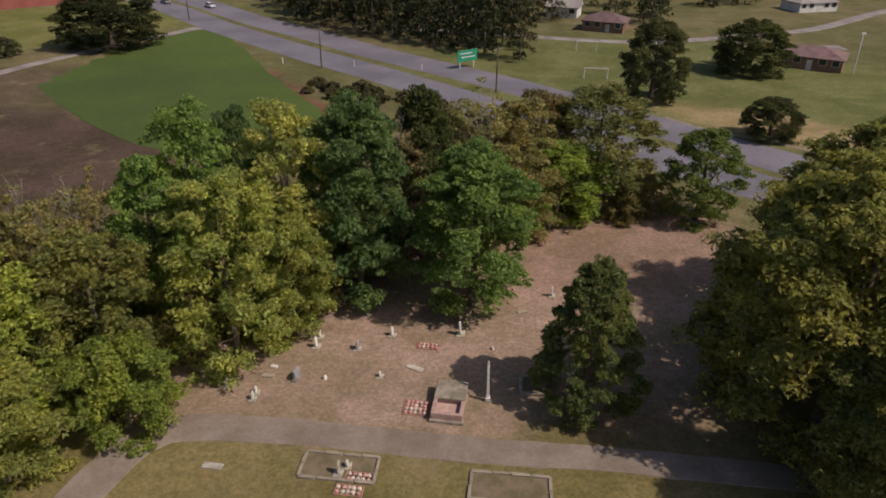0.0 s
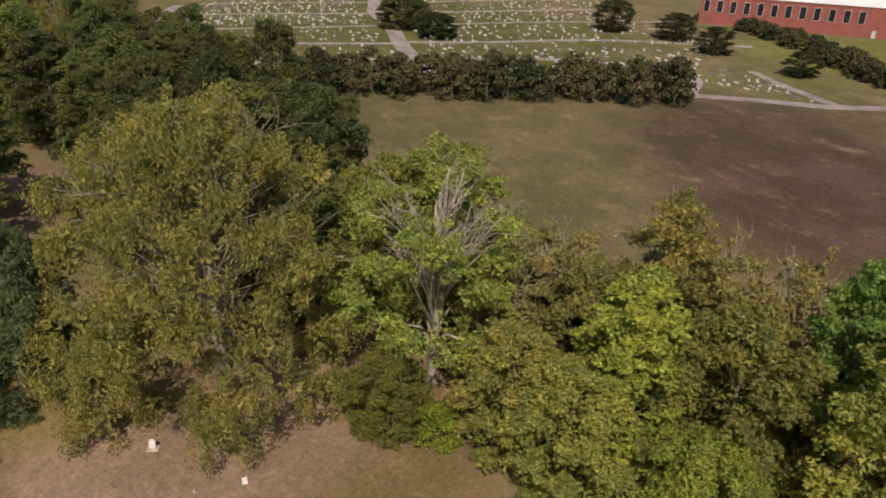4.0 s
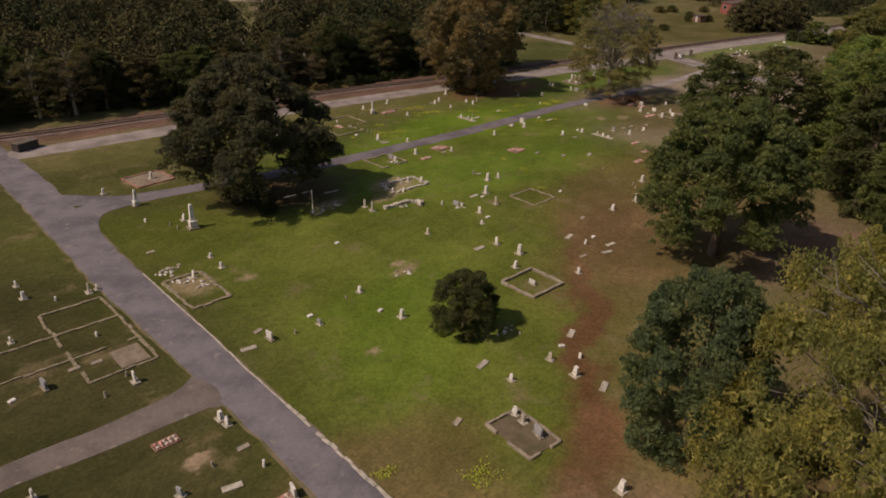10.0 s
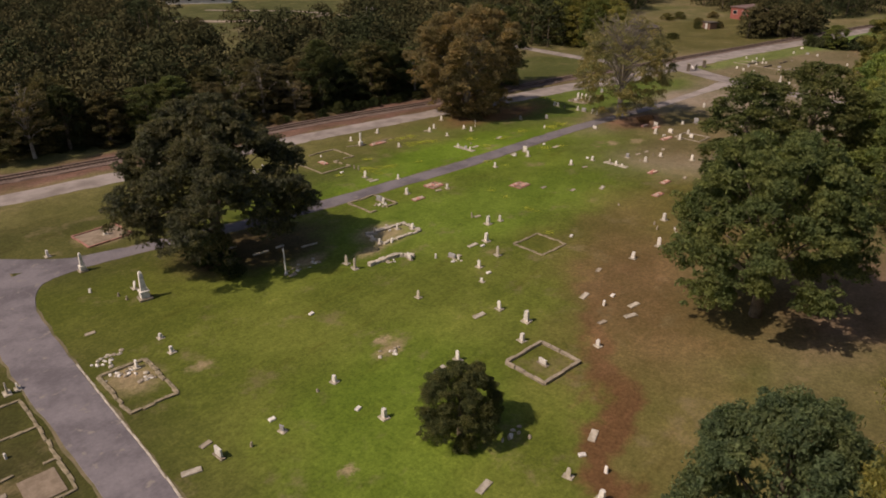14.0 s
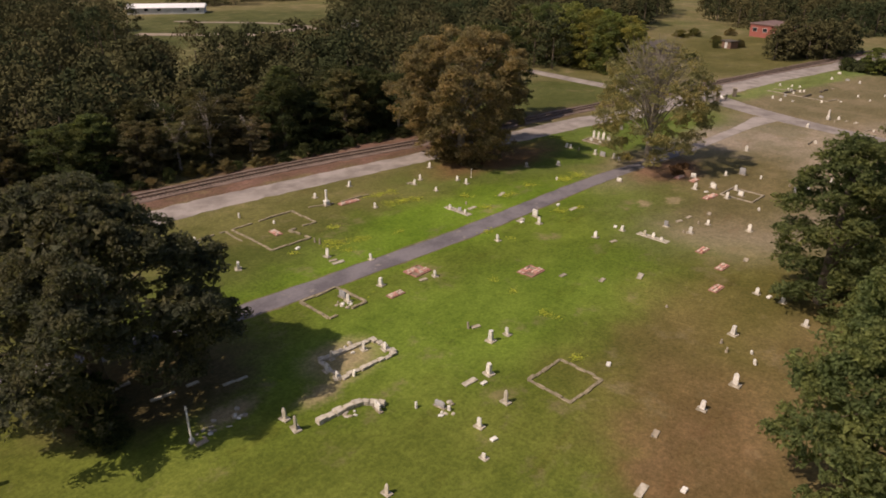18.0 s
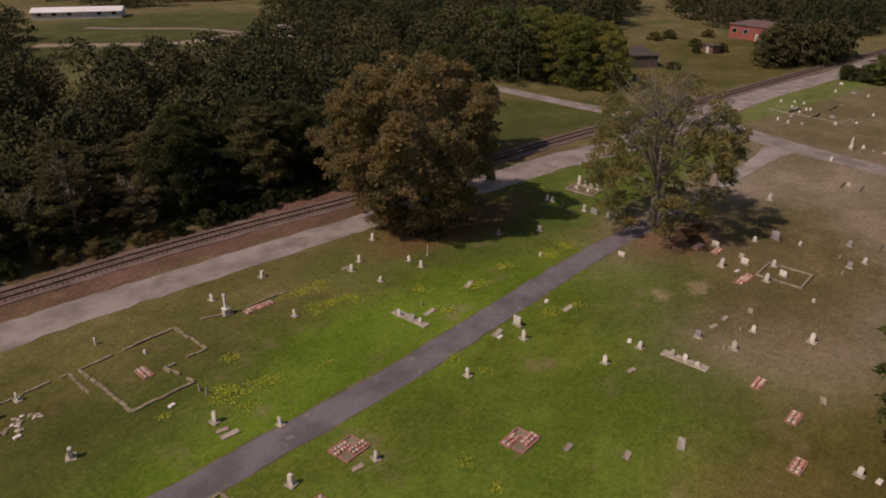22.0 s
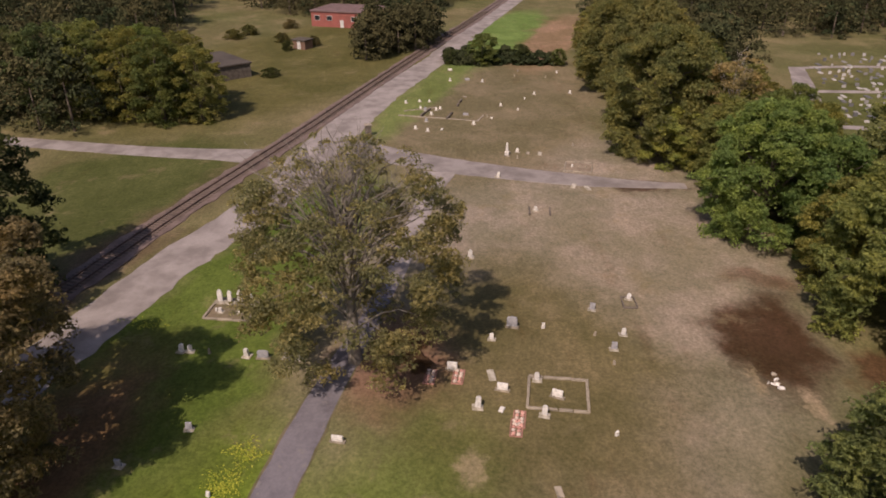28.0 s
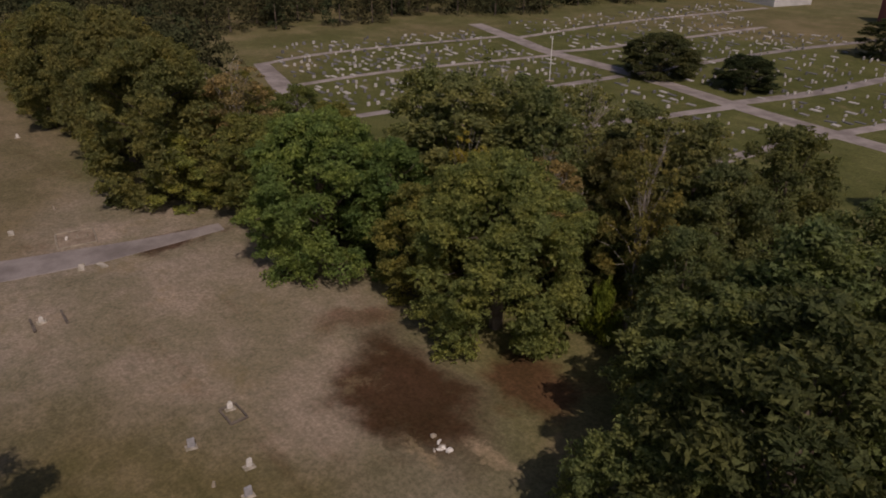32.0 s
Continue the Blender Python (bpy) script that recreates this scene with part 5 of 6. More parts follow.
BEDS = [(-2.8, 57), (-3.6, 49), (-3.7, 48.2), (-7.5, 41.2), (-8.1, 40), (-31, -25), (-32.5, -13.6), (-31.5, -13.1), (-97.2, -53.8), (-113.6, -77.8), (-114.9, -77.5), (-155.2, -44.4), (-155.2, -42), (-149.8, -37.3), (-148.8, -37.6), (-129.5, -31.6), (-126.2, -28.1), (-120.3, -26.8)]
RUBBLE = [(-92.0, -56.4), (-47.4, -46.3), (-46.2, -47.2), (-47.9, -44.2), (-86.4, -50.6), (-154.4, -15.7), (-46.6, -49.7), (-47.8, -49.9), (-64.7, -29.8), (-70.9, -50.5), (-73.4, -50), (-91.1, -79.1), (-90.1, -79.4), (-61.5, -13.7)]

for rows in (HEADSTONES_A, HEADSTONES_B, HEADSTONES_C, HEADSTONES_D, HEADSTONES_E):
    for row in rows:
        headstone(*row)
for row in STUBS_A + STUBS_B:
    stub(*row)
for row in WIDE_STONES:
    wide_stone(*row)
for row in SLABS_A + SLABS_B + SLABS_C:
    slab(*row)
for i, row in enumerate(OBELISKS):
    monument(*row, slim=(i == 0))
for row in COLUMNS:
    monument(*row, slim=row[2] < 2.2 or row[2] > 3, column=True)
for row in BEDS:
    flower_bed(*row)
for row in RUBBLE:
    rubble(*row)

plot(-9.0, 42.2, 5.4, 2.5, -7, "curbed family plot with a rough grass bed beside the drive", fill=SOIL)
plot(3.1, 40.2, 5.6, 2.6, -7, "curbed plot with mossy concrete edge and dry leaves", fill=SOIL)
plot(5.9, 51.3, 1.9, 2.2, -4, "small raised plot in the shade of the cedar", CONCRETE, SOIL, 0.3, 0.4)
plot(-49.7, -4.5, 5.0, 3.4, 77, "rectangular curbed plot with three headstones", fill=SOIL, high=0.3)
plot(-71.8, -17.4, 4.6, 5.1, 81, "square curbed plot round a single white block", high=0.34, thick=0.34)
plot(-61.8, -77.8, 5.0, 5.7, 87, "plot of pinkish gravel inside a brick edge", BRICK_RED, SAND)
plot(-46.7, -43.9, 7.2, 4.2, 81, "sandy walled plot with worn curbs beside the drive", thick=0.34, ruin=0.7)
plot(-91.7, -57.8, 4.9, 4.9, 84, "curbed plot of mossy stone with headstones along one side", MOSSY, thick=0.3, ruin=0.6)
plot(-85.6, -48.3, 3.5, 6.1, 80, "broken walled plot of pale stone with rough grass inside", PALE_BASE, thick=0.42, high=0.36, ruin=1.0)
plot(-94.4, -31.4, 4.7, 4.7, 82, "low sandy curb outline sunk in the grass", MOSSY, thick=0.3, high=0.14, ruin=0.8)
plot(-166, -64.1, 4.5, 3.7, 83, "curbed plot with a row of pale markers at the back", fill=SOIL)
for row in ((-167.4, -65.7, 1.7), (-167.3, -64.7, 1.7), (-167.2, -63.7, 1.8), (-167.0, -62.5, 1.6), (-165.6, -65.2, 0.6), (-165.4, -63.4, 0.6)):
    headstone(*row)
plot(-152.9, -33.9, 4.8, 4.1, 83, "square curbed plot with one wide stone in the middle")
plot(-189.7, -31.4, 2.6, 2.6, 85, "small weathered plot with dark curbs at its ends", DARK_STONE, gaps=(0, 2))
plot(-205.5, -24, 3.9, 4.0, 78, "pale curbed plot with three low markers", CONCRETE, SAND, 0.18)
plot(-167.2, -25, 1.3, 2.0, 88, "tiny oval plot edged with stones", DARK_STONE, thick=0.16)
plot(-103.0, -55.6, 2.0, 2.3, 84, "square of brick edging round pink flowers", BRICK_RED, SAND, 0.14, 0.14)
plot(-111.2, -45.2, 2.0, 2.3, 84, "square of brick edging round pink flowers", BRICK_RED, SAND, 0.14, 0.14)
for x, y in ((-103.5, -55.1), (-102.6, -56.1), (-111.7, -44.7), (-110.8, -45.8)):
    flower_bed(x, y, -8, 0.85)

for x, y, long in ((-121.3, -63.3, 4.6), (-129.4, -38.0, 4.4)):
    base = tagged(new("shared_plinth", baked("shared_plinth", block(0.95, long, 0.12, -0.02, 0.03), PALE_BASE)), "long pale footing under a row of headstones", "plinth", "shared plinths")
    base.matrix_basis = pose(x, y, 0, 0, 0, -7)
fallen = thing("ruined_wall", 0, 0, label="tumbled pale stone wall of a broken plot", category="wall")
for a, b in (((-76.6, -44.2), (-79.2, -43.8)), ((-79.2, -43.8), (-80.9, -43.3)), ((-80.9, -43.3), (-81.9, -41.5))):
    curb_line(fallen, a, b, PALE_BASE, 0.55, 0.5, 0.9)
rubble(-84.6, -36.8, 6, 0.9)
rubble(-79.6, -43.2, 8, 0.9)
shade_plot = thing("curbed_plot", -72.0, -57.6, 0, 0, "low pale curbs in the deep shade of the magnolia", "grave plot", "curbed family plots")
for a, b in (((-2.2, 1.0), (2.0, 0.2)), ((1.6, -3.4), (4.6, -4.0)), ((-5.4, 3.6), (-3.2, 3.2))):
    curb_line(shade_plot, a, b, PALE_BASE, 0.3, 0.2, 0.6)

long_plot = thing("curbed_plot", -35.2, -43.2, 0, 81, "long family plot of three curbed cells beside the drive", "grave plot", "curbed family plots")
for a, b in (((-7.2, -3), (7.2, -3)), ((-7.2, 3), (7.2, 3)), ((-7.2, -3), (-7.2, 3)), ((7.2, -3), (7.2, 3)), ((-2.4, -3), (-2.4, 3)), ((2.6, -3), (2.6, 3)), ((2.6, -12), (2.6, -3)), ((-2.4, -10), (-2.4, -3))):
    curb_line(long_plot, a, b, MOSSY, 0.26, 0.16, 0.6)
part("bed", block(3.2, 2.6, 0.1, -0.03, 0.01, x=5.2, y=1.2), long_plot, material=SAND)
rail_plot = thing("curbed_plot", -97.3, -82.4, 0, 0, "large ruined plot with mossy broken curbs near the gravel road", "grave plot", "curbed family plots")
for a, b in (((0, 0), (-9.3, 1.0)), ((-9.3, 1.0), (-8.7, 6.6)), ((-8.7, 6.6), (-4.5, 6.1)), ((-4.5, 6.1), (-4.6, 10)), ((-4.6, 10), (0.9, 9.2)), ((0.9, 9.2), (0, 0))):
    curb_line(rail_plot, a, b, MOSSY, 0.27, 0.22, 0.6)
flower_bed(-100.3, -77.2, 80)
low_plot = thing("curbed_plot", -87.2, -83.7, 0, 0, "ruined plot outline with sunken curbs and rubble", "grave plot", "curbed family plots")
for a, b in (((0, 0), (-9.2, 1.1)), ((-9.2, 1.1), (-8.6, 5.3)), ((0, 0), (0.2, 4.2)), ((0.2, 4.2), (-3.5, 4.3))):
    curb_line(low_plot, a, b, MOSSY, 0.24, 0.16, 0.9)
urn_plot = thing("curbed_plot", -111.4, -79.3, 0, 0, "low curb running from the white column to a flower bed", "grave plot", "curbed family plots")
curb_line(urn_plot, (2.2, -1.4), (0, 0), MOSSY, 0.2, 0.2)
curb_line(urn_plot, (0, 0), (-6.9, 1.7), MOSSY, 0.2, 0.2)
west_plot = thing("curbed_plot", -232.9, -52.3, 0, 0, "old walled plots side by side with dark moss-grown walls", "grave plot", "curbed family plots")
for a, b, m, h in (((0, 0), (3.9, 14.3), CONCRETE, 0.2), ((3.9, 14.3), (0.3, 15.4), CONCRETE, 0.2), ((-2.7, 0.9), (-4.9, 6.8), CONCRETE, 0.2), ((1.2, 4.1), (-3.7, 5.6), DARK_STONE, 0.5), ((2.7, 8.8), (-0.9, 9.8), DARK_STONE, 0.5), ((-5.6, 10.7), (-9.7, 11.5), DARK_STONE, 0.5)):
    curb_line(west_plot, a, b, m, 0.3, h)

# raised brick box tomb with a sloping ledger
TOMB_BRICK = mottled("faded_brick", (0.47, 0.33, 0.28), (0.36, 0.24, 0.20), 2.0, 14, bump=0.4)
tomb = thing("box_tomb", -1.0, 48.8, 0, -9, "reddish brick box tomb with a heavy sloping stone lid", "tomb")
part("base", block(2.7, 4.2, 0.3, -0.03, 0.05), tomb, material=CONCRETE)
for x, y, w, d in ((-1.1, 0, 0.3, 3.8), (1.1, 0, 0.3, 3.8), (0, 1.75, 2.0, 0.3), (0, -1.75, 2.0, 0.3), (0, 0.2, 2.0, 0.3)):
    part("wall", block(w, d, 0.58, 0.25, 0.03, x=x, y=y), tomb, material=TOMB_BRICK)
lid = part("lid", block(2.5, 2.1, 0.2, 0, 0.04), tomb, "weathered pale lid", CONCRETE)
lid.matrix_basis = pose(0, 0.95, 0.82, 5, 0, 0)
part("floor_slab", block(2.0, 1.6, 0.1, 0.25, 0.02, y=-0.8), tomb, material=TOMB_BRICK)


# the pale broken curb along the drive
drive_curb = thing("drive_curb", 0, 0, label="broken pale concrete curb along the asphalt drive", category="curb", kind="structure")
EDGE = [(-45.0, -51.4), (-43.6, -43), (-42.4, -35.5), (-41.2, -29), (-40.0, -21.6), (-38.9, -14.4), (-37.8, -8.6), (-36.7, -0.7)]
for k, (a, b) in enumerate(zip(EDGE, EDGE[1:])):
    curb_line(drive_curb, a, b, PALE_BASE, 0.16 if k < 4 else 0.26, 0.1, 0.3 if k < 4 else 0.7)

# yellow-flowering weeds in loose patches over the lawn
n = Nodes("weeds")
isle = n.node("NewGeometry").outputs["Random Per Island"]
WEED = n.surface(n.mix(n.ramp(isle, 0.35, 0.75), (0.20, 0.26, 0.03), (0.46, 0.46, 0.06)), 0.7, spec=0.1)


def weeds(x, y, rx, ry, count, turn=-12.0):
    g = np.random.default_rng(int(abs(x * 10 + y)))
    k = max(4, count // 12)
    heads = np.stack([g.normal(0, rx * 0.5, k), g.normal(0, ry * 0.5, k), np.zeros(k)], 1)
    p = heads[g.integers(0, k, count)] + g.normal(0, 0.3, (count, 3)) * (1, 1, 0)
    p[:, 2] = g.uniform(0.03, 0.16, count)
    u = g.normal(size=(count, 3)) * (1, 1, 0.4)
    u *= 0.075 / np.linalg.norm(u, axis=1)[:, None]
    v = np.cross(u, (0, 0.2, 1.0)) * 0.7
    ob = new("weed_patch", quads_mesh("weed_patch", p, u, v, WEED))
    ob.matrix_basis = pose(x, y, 0.0, 0, 0, turn)
    tagged(ob, "patch of low weeds in yellow flower on the lawn", "weeds", kind="stuff")


WEEDS = [  # place, spread and number
    (-119.6, -76.2, 2.6, 0.8, 420), (-118.6, -72.4, 2.2, 1.2, 380), (-120.2, -71.8, 1.4, 0.8, 200), (-105.5, -67.5, 1, 1.2, 260), (-102.3, -68.5, 1.4, 1.2, 330),
    (-102.2, -66.0, 0.6, 0.4, 90), (-102.1, -69.8, 0.5, 0.4, 80), (-97.3, -70.5, 0.4, 0.3, 60), (-106.2, -72.7, 0.7, 0.5, 110), (-126.9, -66.3, 1.5, 0.8, 200),
    (-110.5, -64.9, 0.4, 0.4, 60), (-130.2, -52.0, 0.9, 1, 220), (-133.1, -50.6, 0.7, 0.4, 120), (-124.5, -61.2, 1.4, 0.7, 200), (-131.0, -61.5, 2, 0.9, 300),
    (-137.0, -61.3, 1.6, 0.8, 220), (-117.8, -52.4, 0.3, 0.3, 50), (-117.9, -55.9, 0.7, 0.4, 110), (-106.8, -47.4, 0.4, 0.3, 60), (-105.7, -44.2, 0.4, 0.4, 70),
    (-103.7, -38.6, 0.7, 0.9, 160), (-98.2, -32.3, 0.5, 0.4, 90), (-121.2, -70.5, 1, 0.6, 170), (-143.1, -58.8, 1.5, 0.7, 220), (-146.1, -57.7, 0.9, 1.4, 330),
    (-142.7, -57.9, 1, 1, 300), (-163.4, -71.9, 0.6, 2.5, 200), (-39.2, -10.1, 0.8, 0.6, 130), (-43.7, -4.4, 1.5, 1.5, 230), (-42.6, 2.7, 1.3, 0.9, 260),
]
for row in WEEDS:
    weeds(*row)


# ---- railway ----
RAIL = [(60, -145, 0), (-20, -124, 0), (-60, -112, 0), (-95.5, -102.9, 0), (-121.7, -96.6, 0), (-150, -87.7, 0), (-187.9, -78.2, 0), (-222.7, -68.1, 0), (-255.9, -59, 0), (-304, -45.5, 0), (-352.1, -31.5, 0), (-520, 14, 0)]
railway = thing("railway", 0, 0, label="single railway track on reddish ballast", category="railway", kind="structure")
STEEL = mottled("rusty_rail", (0.16, 0.10, 0.08), (0.09, 0.06, 0.05), 1.0, 10, rough=0.5, metallic=0.4)
TIMBER = mottled("sleeper_timber", (0.13, 0.10, 0.08), (0.07, 0.055, 0.045), 1.0, 9, bump=0.5)
bed = ribbon("ballast", [(x, y, 4.4) for x, y, _ in RAIL], BALLAST, "", z=0.16, ragged=0.4, category="", kind="")
bed.parent = railway
line = smooth_line(RAIL, 2.0)
for side in (-0.75, 0.75):
    v, f = [], []
    for i, p in enumerate(line):
        d = (line[min(i + 1, len(line) - 1)] - line[max(i - 1, 0)]).normalized()
        s = Vector((-d.y, d.x, 0))
        for o, z in ((-0.05, 0.2), (-0.05, 0.36), (0.05, 0.36), (0.05, 0.2)):
            q = p + s * (side + o)
            v.append((q.x, q.y, z))
    for i in range(len(line) - 1):
        for k in range(3):
            f.append((i * 4 + k, i * 4 + k + 1, i * 4 + k + 5, i * 4 + k + 4))
    part("rail", mesh_of("rail", v, f, STEEL), railway)
v, f = [], []
dense = smooth_line(RAIL[2:-1], 0.62)
for a, b in zip(dense, dense[1:]):
    d = (b - a).normalized()
    s, n0 = Vector((-d.y, d.x, 0)), len(v)
    for z in (0.12, 0.22):
        for k, m in ((-1.3, -0.12), (1.3, -0.12), (1.3, 0.12), (-1.3, 0.12)):
            q = a + s * k + d * m
            v.append((q.x, q.y, z))
    f += [tuple(n0 + i for i in q) for q in ((4, 5, 6, 7), (0, 1, 5, 4), (1, 2, 6, 5), (2, 3, 7, 6), (3, 0, 4, 7))]
tagged(part("sleepers", mesh_of("sleepers", v, f, TIMBER), railway), kind="stuff")

# ---- gate, poles, sign, goals ----
PLASTER = mottled("white_render", (0.74, 0.73, 0.71), (0.62, 0.61, 0.59), 0.3, 6, bump=0.1)


def pillar(x, y):
    ob = thing("gate_pillar", x, y, 0, 20, "squat dark brick gate pillar with a stone cap", "gate pillar", "cemetery gate pillars")
    part("shaft", block(0.9, 0.9, 1.9, -0.05), ob, material=DARK_STONE)
    part("cap", block(1.1, 1.1, 0.16, 1.85), ob, material=CONCRETE)


for x, y in ((-213.4, -57.9), (-221.1, -56.5)):
    pillar(x, y)
gate = thing("metal_gate", -216, -56.8, 0, 8, "open black iron gate leaf with a pale low bar", "gate")
for z in (0.25, 0.75, 1.25):
    part("bar", block(3.4, 0.06, 0.08, z, 0), gate, material=BLACK)
for i in range(9):
    part("upright", block(0.04, 0.04, 1.25, 0.12, 0, x=-1.65 + i * 0.41), gate, material=BLACK)
wall = tagged(new("low_wall", baked("low_wall", block(3.0, 0.25, 0.4, -0.03), PLASTER)), "low pale wall beside the gate", "wall")
wall.matrix_basis = pose(-218.1, -58.5, 0, 0, 0, 30)


def utility_pole(x, y, h, turn):
    ob = thing("utility_pole", x, y, 0, turn, "weathered timber utility pole with a crossarm", "utility pole", "utility poles")
    v, f = tube([(0, 0, -0.3), (0, 0, h * 0.5), (0, 0, h)], [0.17, 0.14, 0.1], 8)
    part("pole", mesh_of("pole", v, f, TIMBER, True), ob)
    part("crossarm", block(2.4, 0.12, 0.14, h - 0.9, 0.01), ob, material=TIMBER)
    for k in (-1.05, -0.5, 0.5, 1.05):
        part("insulator", block(0.08, 0.08, 0.16, h - 0.76, 0.01, x=k), ob, material=METAL)


for row in ((-291.7, -138.8, 11, 20), (-27, 160.2, 9, 40), (9.5, 141, 9, 40), (-72, 214, 9, 40)):
    utility_pole(*row)
flag = thing("flagpole", -218.3, 71.5, label="thin white flagpole among the far graves", category="flagpole")
v, f = tube([(0, 0, -0.2), (0, 0, 4), (0, 0, 9)], [0.09, 0.08, 0.04], 8)
part("pole", mesh_of("pole", v, f, METAL, True), flag)
part("footing", block(1.4, 1.4, 0.25, -0.03), flag, material=CONCRETE)
lamp_post = thing("floodlight_pole", 88, 158, label="tall slim pale light pole beside the house", category="light pole")
v, f = tube([(0, 0, -0.2), (0, 0, 4.5), (0, 0, 8.4)], [0.14, 0.12, 0.08], 8)
part("pole", mesh_of("pole", v, f, METAL, True), lamp_post)
part("lamp_head", block(0.9, 0.4, 0.3, 8.3), lamp_post, material=METAL)
SIGN_GREEN = mottled("sign_green", (0.02, 0.26, 0.15), (0.015, 0.22, 0.13), 0.5, 5, rough=0.4, bump=0)
sign = thing("road_sign", 4.6, 160.6, 0, 36, "large green highway direction sign on two posts", "road sign")
part("board", block(5.4, 0.12, 2.4, 1.5, 0.03), sign, "plain green board with pale bars", SIGN_GREEN)
for k, w, z in ((-0.4, 3.2, 3.1), (0.2, 3.8, 2.3)):
    part("text_bar", block(w, 0.02, 0.22, z, 0, x=k, y=-0.075), sign, material=METAL)
for k in (-1.9, 1.9):
    part("post", block(0.16, 0.16, 3.9, -0.1, 0, x=k, y=0.15), sign, material=METAL)


def goal(x, y, turn):
    ob = thing("football_goal", x, y, 0, turn, "white tubular football goal on the grass", "football goal", "football goals")
    for sx in (-2.4, 2.4):
        part("post", block(0.14, 0.14, 2.2, -0.05, 0.02, x=sx), ob, material=METAL)
        part("ground_bar", block(0.1, 1.6, 0.1, 0.0, 0.02, x=sx, y=0.8), ob, material=METAL)
        v, f = tube([(sx, 0, 2.1), (sx, 1.6, 0.05)], [0.05, 0.05], 6)
        part("stay", mesh_of("stay", v, f, METAL), ob)
    part("crossbar", block(4.94, 0.14, 0.14, 2.1, 0.02), ob, material=METAL)


goal(31, 152, -6)
goal(34, 178.5, -6)
marker_posts = [(-36, 163.5), (-20, 161), (-5.2, 158.5)]
for x, y in marker_posts:
    ob = tagged(new("marker_post", baked("marker_post", block(0.25, 0.12, 1.3, -0.05, 0.02), METAL)), "short white marker post by the highway", "marker post", "highway marker posts")
    ob.location = (x, y, 0)

# ---- buildings ----
BRICK = mottled("red_brick_wall", (0.32, 0.105, 0.085), (0.24, 0.085, 0.07), 0.3, 6, bump=0.2)
BROWN_BRICK = mottled("brown_brick_wall", (0.26, 0.16, 0.11), (0.18, 0.11, 0.08), 0.3, 6, bump=0.2)
ROOF_WHITE = mottled("white_metal_roof", (0.80, 0.80, 0.80), (0.70, 0.70, 0.71), 0.15, 3, rough=0.5, bump=0.05)
ROOF_GREY = mottled("grey_flat_roof", (0.33, 0.31, 0.29), (0.24, 0.22, 0.21), 0.2, 4, bump=0.2)
ROOF_DARK = mottled("dark_felt_roof", (0.095, 0.080, 0.066), (0.06, 0.05, 0.042), 0.2, 4, bump=0.3)
ROOF_BROWN = mottled("brown_shingle_roof", (0.20, 0.13, 0.12), (0.14, 0.095, 0.09), 0.5, 6, bump=0.4)
TIN = mottled("pale_siding", (0.60, 0.60, 0.58), (0.48, 0.48, 0.46), 0.4, 5, bump=0.1)
GLASS = Nodes("dark_glass").surface((0.02, 0.025, 0.03), 0.08, spec=0.6)


def building(name, x, y, turn, w, d, h, wall_m, roof_m, label, category, roof="flat", bays=0, rise=1.8, door=True, win_h=1.4):
    """A house or hall: four walls, roof, framed windows along the fronts, a door."""
    ob = thing(name, x, y, 0, turn, label, category)
    t = 0.3
    for px, py, a, b in ((0, -d / 2 + t / 2, w, t), (0, d / 2 - t / 2, w, t), (-w / 2 + t / 2, 0, t, d - 2 * t), (w / 2 - t / 2, 0, t, d - 2 * t)):
        part("wall", block(a, b, h, -0.1, 0, x=px, y=py), ob, material=wall_m)
    if roof == "flat":
        part("roof", block(w + 0.6, d + 0.6, 0.35, h - 0.1, 0.03), ob, material=roof_m)
    else:
        e = 0.5
        v = [(-w / 2 - e, -d / 2 - e, h - 0.15), (w / 2 + e, -d / 2 - e, h - 0.15), (w / 2 + e, d / 2 + e, h - 0.15), (-w / 2 - e, d / 2 + e, h - 0.15)]
        k = w / 2 + e if roof == "gable" else max(0.5, w / 2 - d / 2)
        v += [(-k, 0, h + rise), (k, 0, h + rise)]
        v += [(a, b, c - 0.18) for a, b, c in v[:4]]
        part("roof", mesh_of("roof", v, [(0, 1, 5, 4), (2, 3, 4, 5), (1, 2, 5), (3, 0, 4), (6, 7, 1, 0), (7, 8, 2, 1), (8, 9, 3, 2), (9, 6, 0, 3), (9, 8, 7, 6)], roof_m), ob)
    for i in range(bays):
        wx = -w / 2 + (i + 0.5) * w / bays
        for sy in (-1, 1):
            if door and i == bays // 2 and sy < 0:
                part("door", block(1.1, 0.1, 2.1, 0, 0.02, x=wx, y=sy * (d / 2 + 0.02)), ob, material=TIN)
                continue
            win = part("window", block(min(1.8, 0.62 * w / bays), 0.1, win_h, h * 0.42, 0.02, x=wx, y=sy * (d / 2 + 0.02)), ob, material=TIN)
            part("pane", block(min(1.6, 0.54 * w / bays), 0.06, win_h - 0.2, h * 0.42 + 0.1, 0, x=wx, y=sy * (d / 2 + 0.06)), win, material=GLASS)
    return ob


ang = math.degrees(math.atan2(237.6 - 183.4, -120.4 + 186.5))
back = Vector((-math.sin(radians(ang)), math.cos(radians(ang)), 0))
mid = Vector((-149.5, 213.8, 0)) + back * 14
building("school_building", mid.x, mid.y, ang, 94, 27, 8.5, BRICK, ROOF_WHITE, "long red brick school with window bays and a pale roof", "school", bays=24, win_h=3.6)
building("gymnasium", -261, 225, 161, 58, 17, 7.4, TIN, ROOF_WHITE, "large pale metal-sided hall with a white roof", "hall", "gable", 0, 1.6)
building("brick_building", -330.9, -72.9, 72, 20, 14, 4.4, BRICK, ROOF_BROWN, "low red brick building with a flat grey roof", "building", bays=5)
